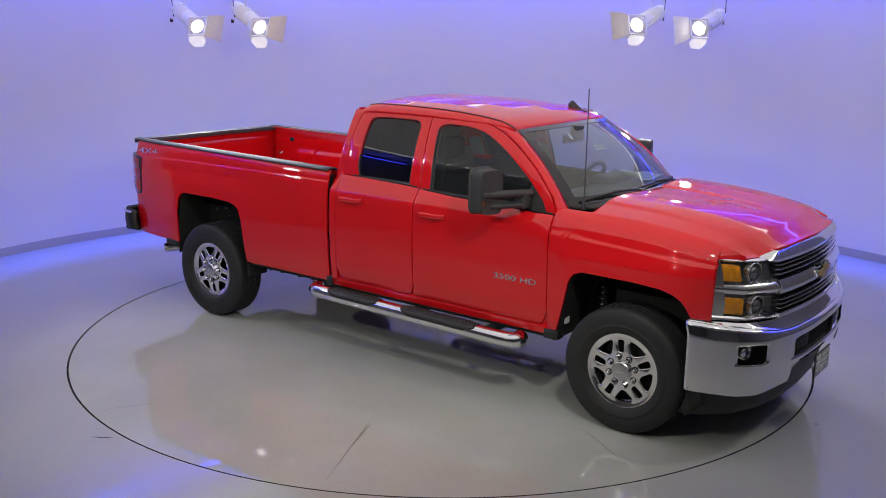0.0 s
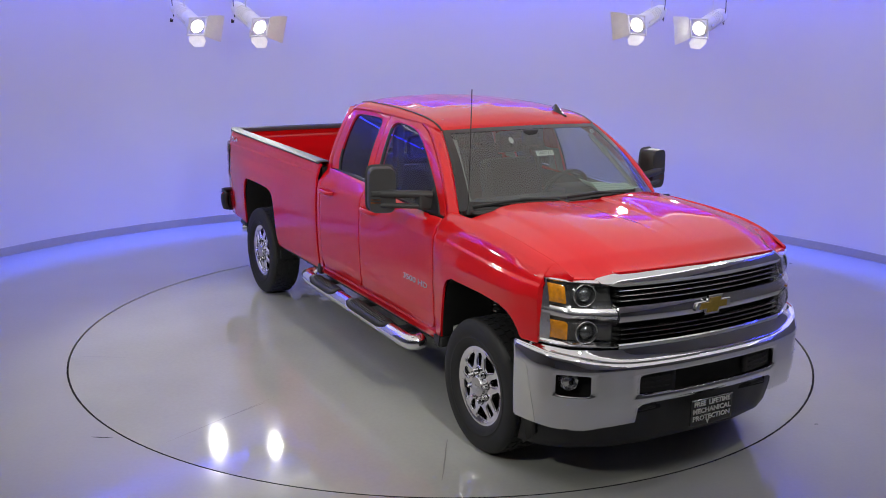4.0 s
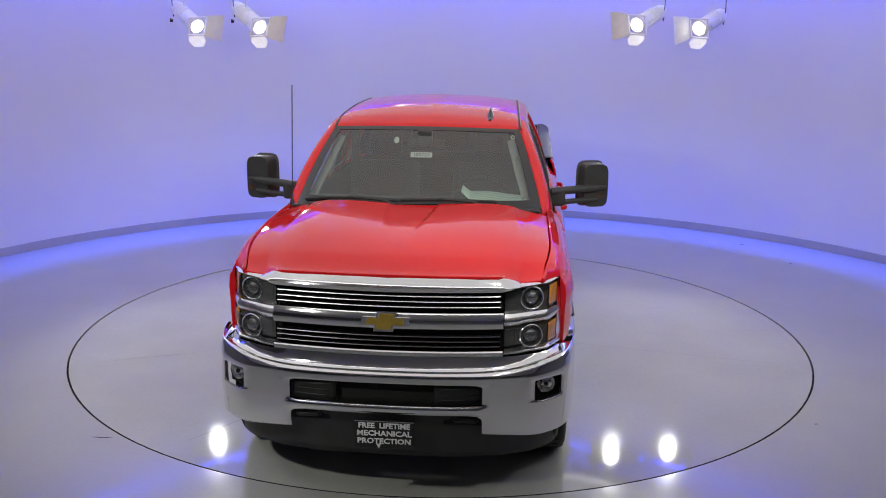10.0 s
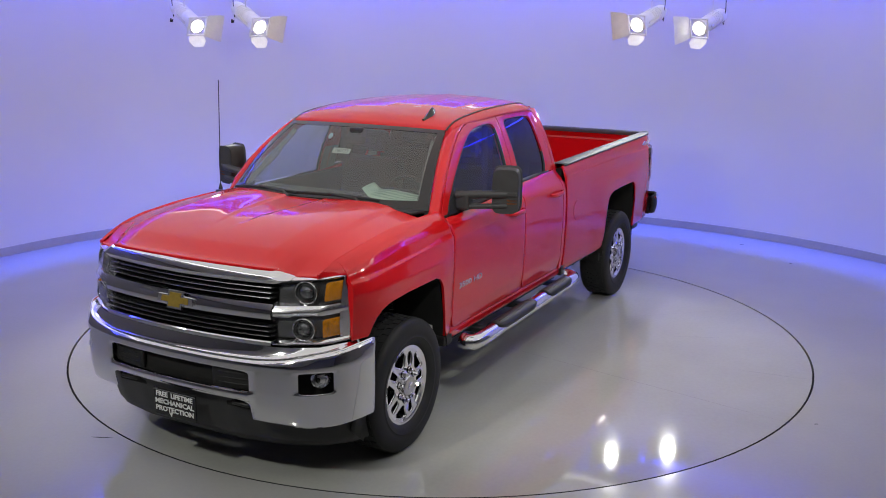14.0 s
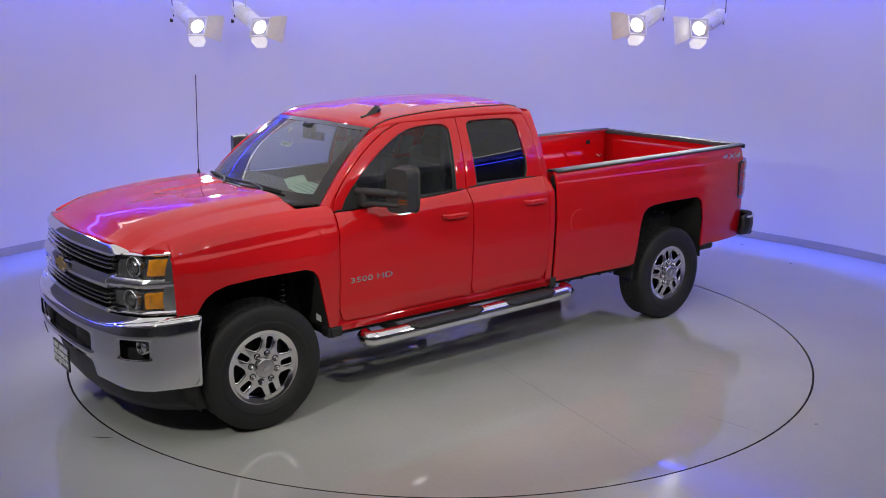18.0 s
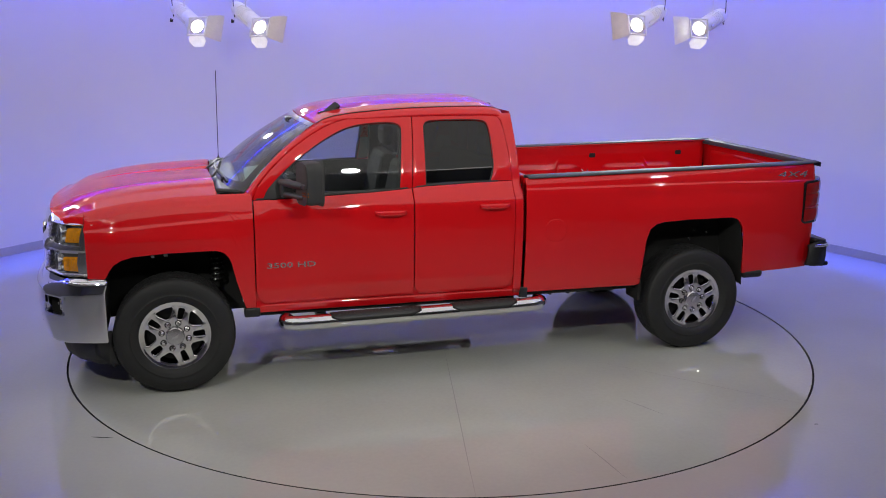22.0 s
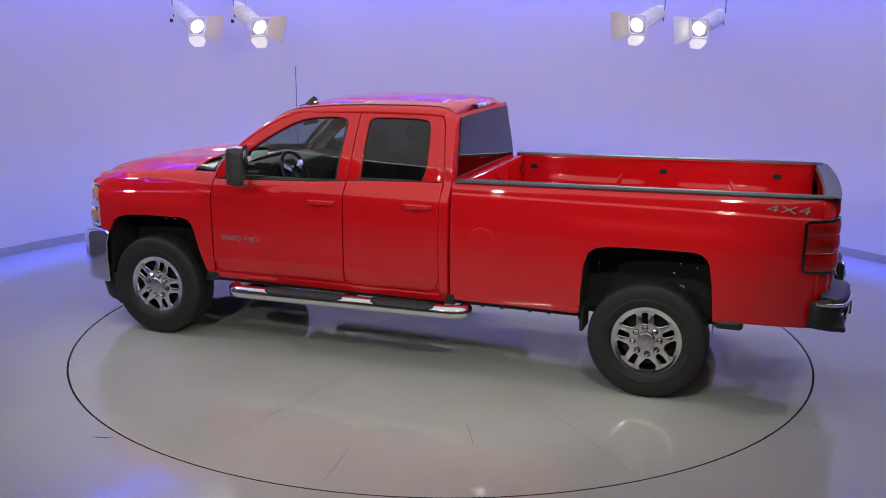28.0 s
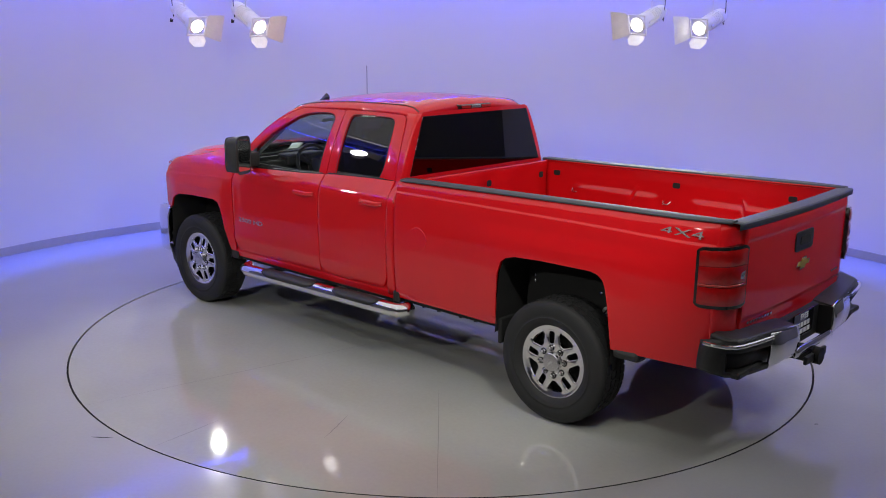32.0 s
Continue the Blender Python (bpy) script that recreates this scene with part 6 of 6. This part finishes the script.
def interior():
    box("dashboard", 1.12, 1.50, -0.80, 0.80, 1.12, 1.385, SEAT, truck, "dark grey dashboard", 0.03)
    box("dash_hood", 1.08, 1.26, 0.20, 0.62, 1.33, 1.435, SEAT, truck, "", 0.03)
    m = Matrix.Translation((0.98, 0.40, 1.33)) @ Matrix.Rotation(radians(-66), 4, "Y")
    prof = [(0.195 + 0.016 * math.cos(a), 0.016 * math.sin(a)) for a in span(0, 2 * math.pi, 9)]
    v, f = lathe(prof, 32, m)
    sw = mk("steering_wheel", v, f, BLACK, truck, "dark steering wheel")
    for a in (0, 120, 240):
        b = brick(-0.02, 0.02, 0.03, 0.19, -0.012, 0.012, m @ Matrix.Rotation(radians(a + 90), 4, "Z"))
        mk("spoke", b[0], b[1], BRUSHED if a else BLACK, sw, "", smooth=False)
    v, f = lathe([(0.07, -0.03), (0.065, 0.02), (0.0005, 0.028)], 16, m)
    mk("wheel_pad", v, f, BLACK, sw, "")
    def seat(x, y, w):
        back = box("seat", x - 0.07, x + 0.07, y - w / 2, y + w / 2, 1.0, 1.52, SEAT, truck, "dark cloth seat", 0.05, Matrix.Translation((x, y, 1.0)) @ Matrix.Rotation(radians(-12), 4, "Y") @ Matrix.Translation((-x, -y, -1.0)))
        box("cushion", x - 0.02, x + 0.50, y - w / 2, y + w / 2, 0.86, 1.02, SEAT, back, "", 0.05)
        for k in ((0.0,) if w < 0.7 else (-0.4, 0.4)):
            box("head_restraint", x - 0.155, x - 0.065, y + k - 0.13, y + k + 0.13, 1.55, 1.72, SEAT, back, "", 0.04)
    seat(0.34, 0.40, 0.54)
    seat(0.34, -0.40, 0.54)
    seat(-0.30, 0.0, 1.36)
    box("headliner", -0.44, 0.84, -0.57, 0.57, 1.885, 1.90, CLOTH, truck, "pale grey headliner", 0)
    box("rear_view_mirror", 1.03, 1.055, -0.13, 0.13, 1.70, 1.765, BLACK, truck, "black inside mirror", 0.012)
    box("mirror_mount", 1.05, 1.115, -0.05, 0.05, 1.715, 1.83, BLACK, truck, "", 0.012)
    for s in (1, -1):
        box("centre_pillar", 0.24, 0.33, *sorted((s * 0.60, s * 0.66)), 1.28, 1.86, SEAT, truck, "", 0.01, Matrix())
        # pale inner trim of the windscreen pillar, with its grab handle
        v, f = sheet(lambda k, a: (1.40 - 0.40 * k + 0.03 * a, s * (0.712 - 0.120 * k + 0.020 * (1 - a) - 0.03 * a), 1.43 + 0.345 * k - 0.01 * a), span(0, 1, 8), span(0, 1, 5))
        mk("pillar_trim", v, f, CLOTH, truck, "pale grey inner trim of the windscreen pillar", solid=0.012)
        v, f = tube([(1.29, s * 0.665, 1.535), (1.26, s * 0.640, 1.560), (1.17, s * 0.615, 1.640), (1.14, s * 0.632, 1.680)], 0.013, 8)
        mk("grab_handle", v, f, CLOTH, truck, "")


interior()

# ---- stage lamps ----


def stage_lamp(x, y, z, aim, roll, flaps):
    """A hanging theatre lamp; its lens looks along -z of its own space."""
    top = new("stage_lamp")
    top.matrix_world = look((x, y, z), aim, roll)
    tagged(top, "white theatre spotlight with open barn doors, switched on", "spotlight", "stage lamps under the ceiling", "")
    v, f = lathe([(0.0005, -0.004), (0.055, -0.010), (0.074, 0.0)], 28)
    mk("lens", v, f, LENS, top, "glowing round lens")
    b = joined([brick(-0.112, -0.099, -0.112, 0.112, -0.004, 0.016), brick(0.099, 0.112, -0.112, 0.112, -0.004, 0.016), brick(-0.099, 0.099, -0.112, -0.099, -0.004, 0.016), brick(-0.099, 0.099, 0.099, 0.112, -0.004, 0.016)])
    mk("front_frame", b[0], b[1], HOUSING, top, "", smooth=False, bevel=0.003)
    v, f = lathe([(0.074, 0.0), (0.096, 0.012), (0.090, 0.05), (0.084, 0.44), (0.078, 0.50), (0.06, 0.55), (0.0005, 0.56)], 20)
    mk("housing", v, f, HOUSING, top, "white ribbed lamp housing", angle=30)
    for k in range(5):
        v, f = lathe([(0.084, 0.24 + 0.036 * k), (0.092, 0.242 + 0.036 * k), (0.092, 0.250 + 0.036 * k), (0.084, 0.252 + 0.036 * k)], 20)
        mk("cooling_fin", v, f, HOUSING, top, "")
    for turn, tilt, size, wide in flaps:
        m = Matrix.Rotation(radians(turn), 4, "Z") @ Matrix.Translation((0.115, 0, 0.0)) @ Matrix.Rotation(radians(tilt), 4, "Y")
        if size > 0.15:
            v, f = plate([(0, -wide * 0.72), (size * 0.2, -wide * 0.82), (size, -wide), (size, wide), (size * 0.2, wide * 0.82), (0, wide * 0.72)], 0.003, m)
        else:
            v, f = plate([(0, -wide * 0.85), (size * 0.45, -wide), (size, -wide * 0.55), (size, wide * 0.55), (size * 0.45, wide), (0, wide * 0.85)], 0.003, m)
        # flaps lit by the lens get the whiter HOUSING, their brightness painted in
        mk("barn_door", v, f, FLAP if size > 0.15 and tilt < 40 else HOUSING, top, "sheet-metal barn door", smooth=False)
    # yoke and hanger up to the ceiling
    for s in (1, -1):
        b = brick(s * 0.102 - 0.004, s * 0.102 + 0.004, -0.013, 0.013, 0.10, 0.30)
        mk("yoke_arm", b[0], b[1], FLAP, top, "", smooth=False)
    b = brick(-0.106, 0.106, -0.013, 0.013, 0.30, 0.308)
    mk("yoke", b[0], b[1], FLAP, top, "", smooth=False)
    inv = top.matrix_world.inverted()
    p = top.matrix_world @ Vector((0, 0.0, 0.30))
    v, f = tube([inv @ p, inv @ Vector((p.x, p.y, p.z + 0.1)), inv @ Vector((p.x, p.y, CEIL))], 0.006, 8)
    mk("hanger", v, f, FLAP, top, "")
    q = top.matrix_world @ Vector((0, 0.02, 0.55))
    v, f = tube([inv @ Vector(c) for c in (q, (q.x, q.y, q.z - 0.10), (q.x, q.y - 0.08, q.z - 0.14), (q.x, q.y - 0.12, q.z + 0.05), (q.x, q.y - 0.05, CEIL))], 0.005, 6)
    mk("cable", v, f, GLOSSY, top, "thin dark supply cable")
    v, f = lathe([(0.018, 0), (0.018, 0.035), (0.0005, 0.038)], 10, Matrix.Translation((0.10, -0.09, 0.40)) @ Matrix.Rotation(radians(90), 4, "X"))
    mk("tilt_knob", v, f, BLACK, top, "")
    v, f = tube([(0.05, -0.05, 0.40), (0.10, -0.095, 0.40)], 0.007, 8)
    mk("knob_stem", v, f, FLAP, top, "")
    return top


for x, y, z in LAMPS_BACK:
    s = 1 if x > 0 else -1
    wide_side = 0 if s > 0 else 180
    stage_lamp(x, y, z, (x - s * 1.7, y - 1.8, z - (0.80 if s > 0 else 1.15)), s * 3, [(wide_side, 48 if x > 2.5 else 30, 0.18, 0.165), (270, 48, 0.13, 0.105)])
# the near left fixture only carries the added fill light
for x, y, z in LAMPS_FRONT:
    stage_lamp(x, y, z, (x * 0.1, 0.4, 0.9), 0, [(0, 30, 0.18, 0.12), (180, 30, 0.18, 0.12), (270, 35, 0.11, 0.085)])

# ---- marks on turntable and floor ----


def marks():
    def line(name, a, b, w, mat, parent, z):
        a, b = Vector((*a, z)), Vector((*b, z))
        d = (b - a).normalized()
        n = Vector((-d.y, d.x, 0)) * w / 2
        pts, faces = [], []
        k = 9
        rnd = random.Random(int(a.x * 1000) + 7)
        for i in range(k):
            p = a.lerp(b, i / (k - 1)) + n * rnd.uniform(-0.8, 0.8)
            q = 0.25 + 0.75 * math.sin(math.pi * i / (k - 1))
            pts += [p - n * q, p + n * q]
        faces = [(2 * i, 2 * i + 2, 2 * i + 3, 2 * i + 1) for i in range(k - 1)]
        return mk(name, pts, faces, mat, parent, "", smooth=False)
    for a, b, w in (((0.12, 0.54), (0.60, 2.93), 0.006), ((-0.26, 2.44), (-0.31, 2.93), 0.007), ((0.99, -2.2), (0.86, -1.87), 0.010), ((2.44, -1.36), (1.97, -1.06), 0.008),
                    ((-0.70, -2.84), (-0.50, -2.51), 0.008), ((0.80, -1.78), (1.19, -2.62), 0.006), ((-0.81, 1.80), (-0.97, 2.14), 0.008), ((-0.94, 1.05), (-2.0, 2.21), 0.005)):
        line("scuff", a, b, w, SCRATCH, disc, -0.0012)
    for a, b, w in (((-2.18, -2.26), (-2.04, -2.27), 0.012), ((3.62, 3.41), (3.68, 3.42), 0.03), ((3.89, 2.48), (3.93, 2.49), 0.025), ((2.46, -1.95), (2.49, -1.94), 0.012)):
        ob = line("floor_scuff", a, b, w, SEAM, None, 0.0015)
        tagged(ob, "small dark scuff mark on the pale floor", "scuff mark")


marks()


def motions():
    rows_disc, rows_truck = [], []
    for t in range(33):
        a = radians(-37.405 - 5.779 * t)
        spin = Matrix.Rotation(a, 4, "Z")
        rows_disc.append((float(t), spin))
        rows_truck.append((float(t), spin @ Matrix.Translation((0.170, -0.0096, 0.0))))
    walk(disc, rows_disc)
    walk(truck, rows_truck)


motions()
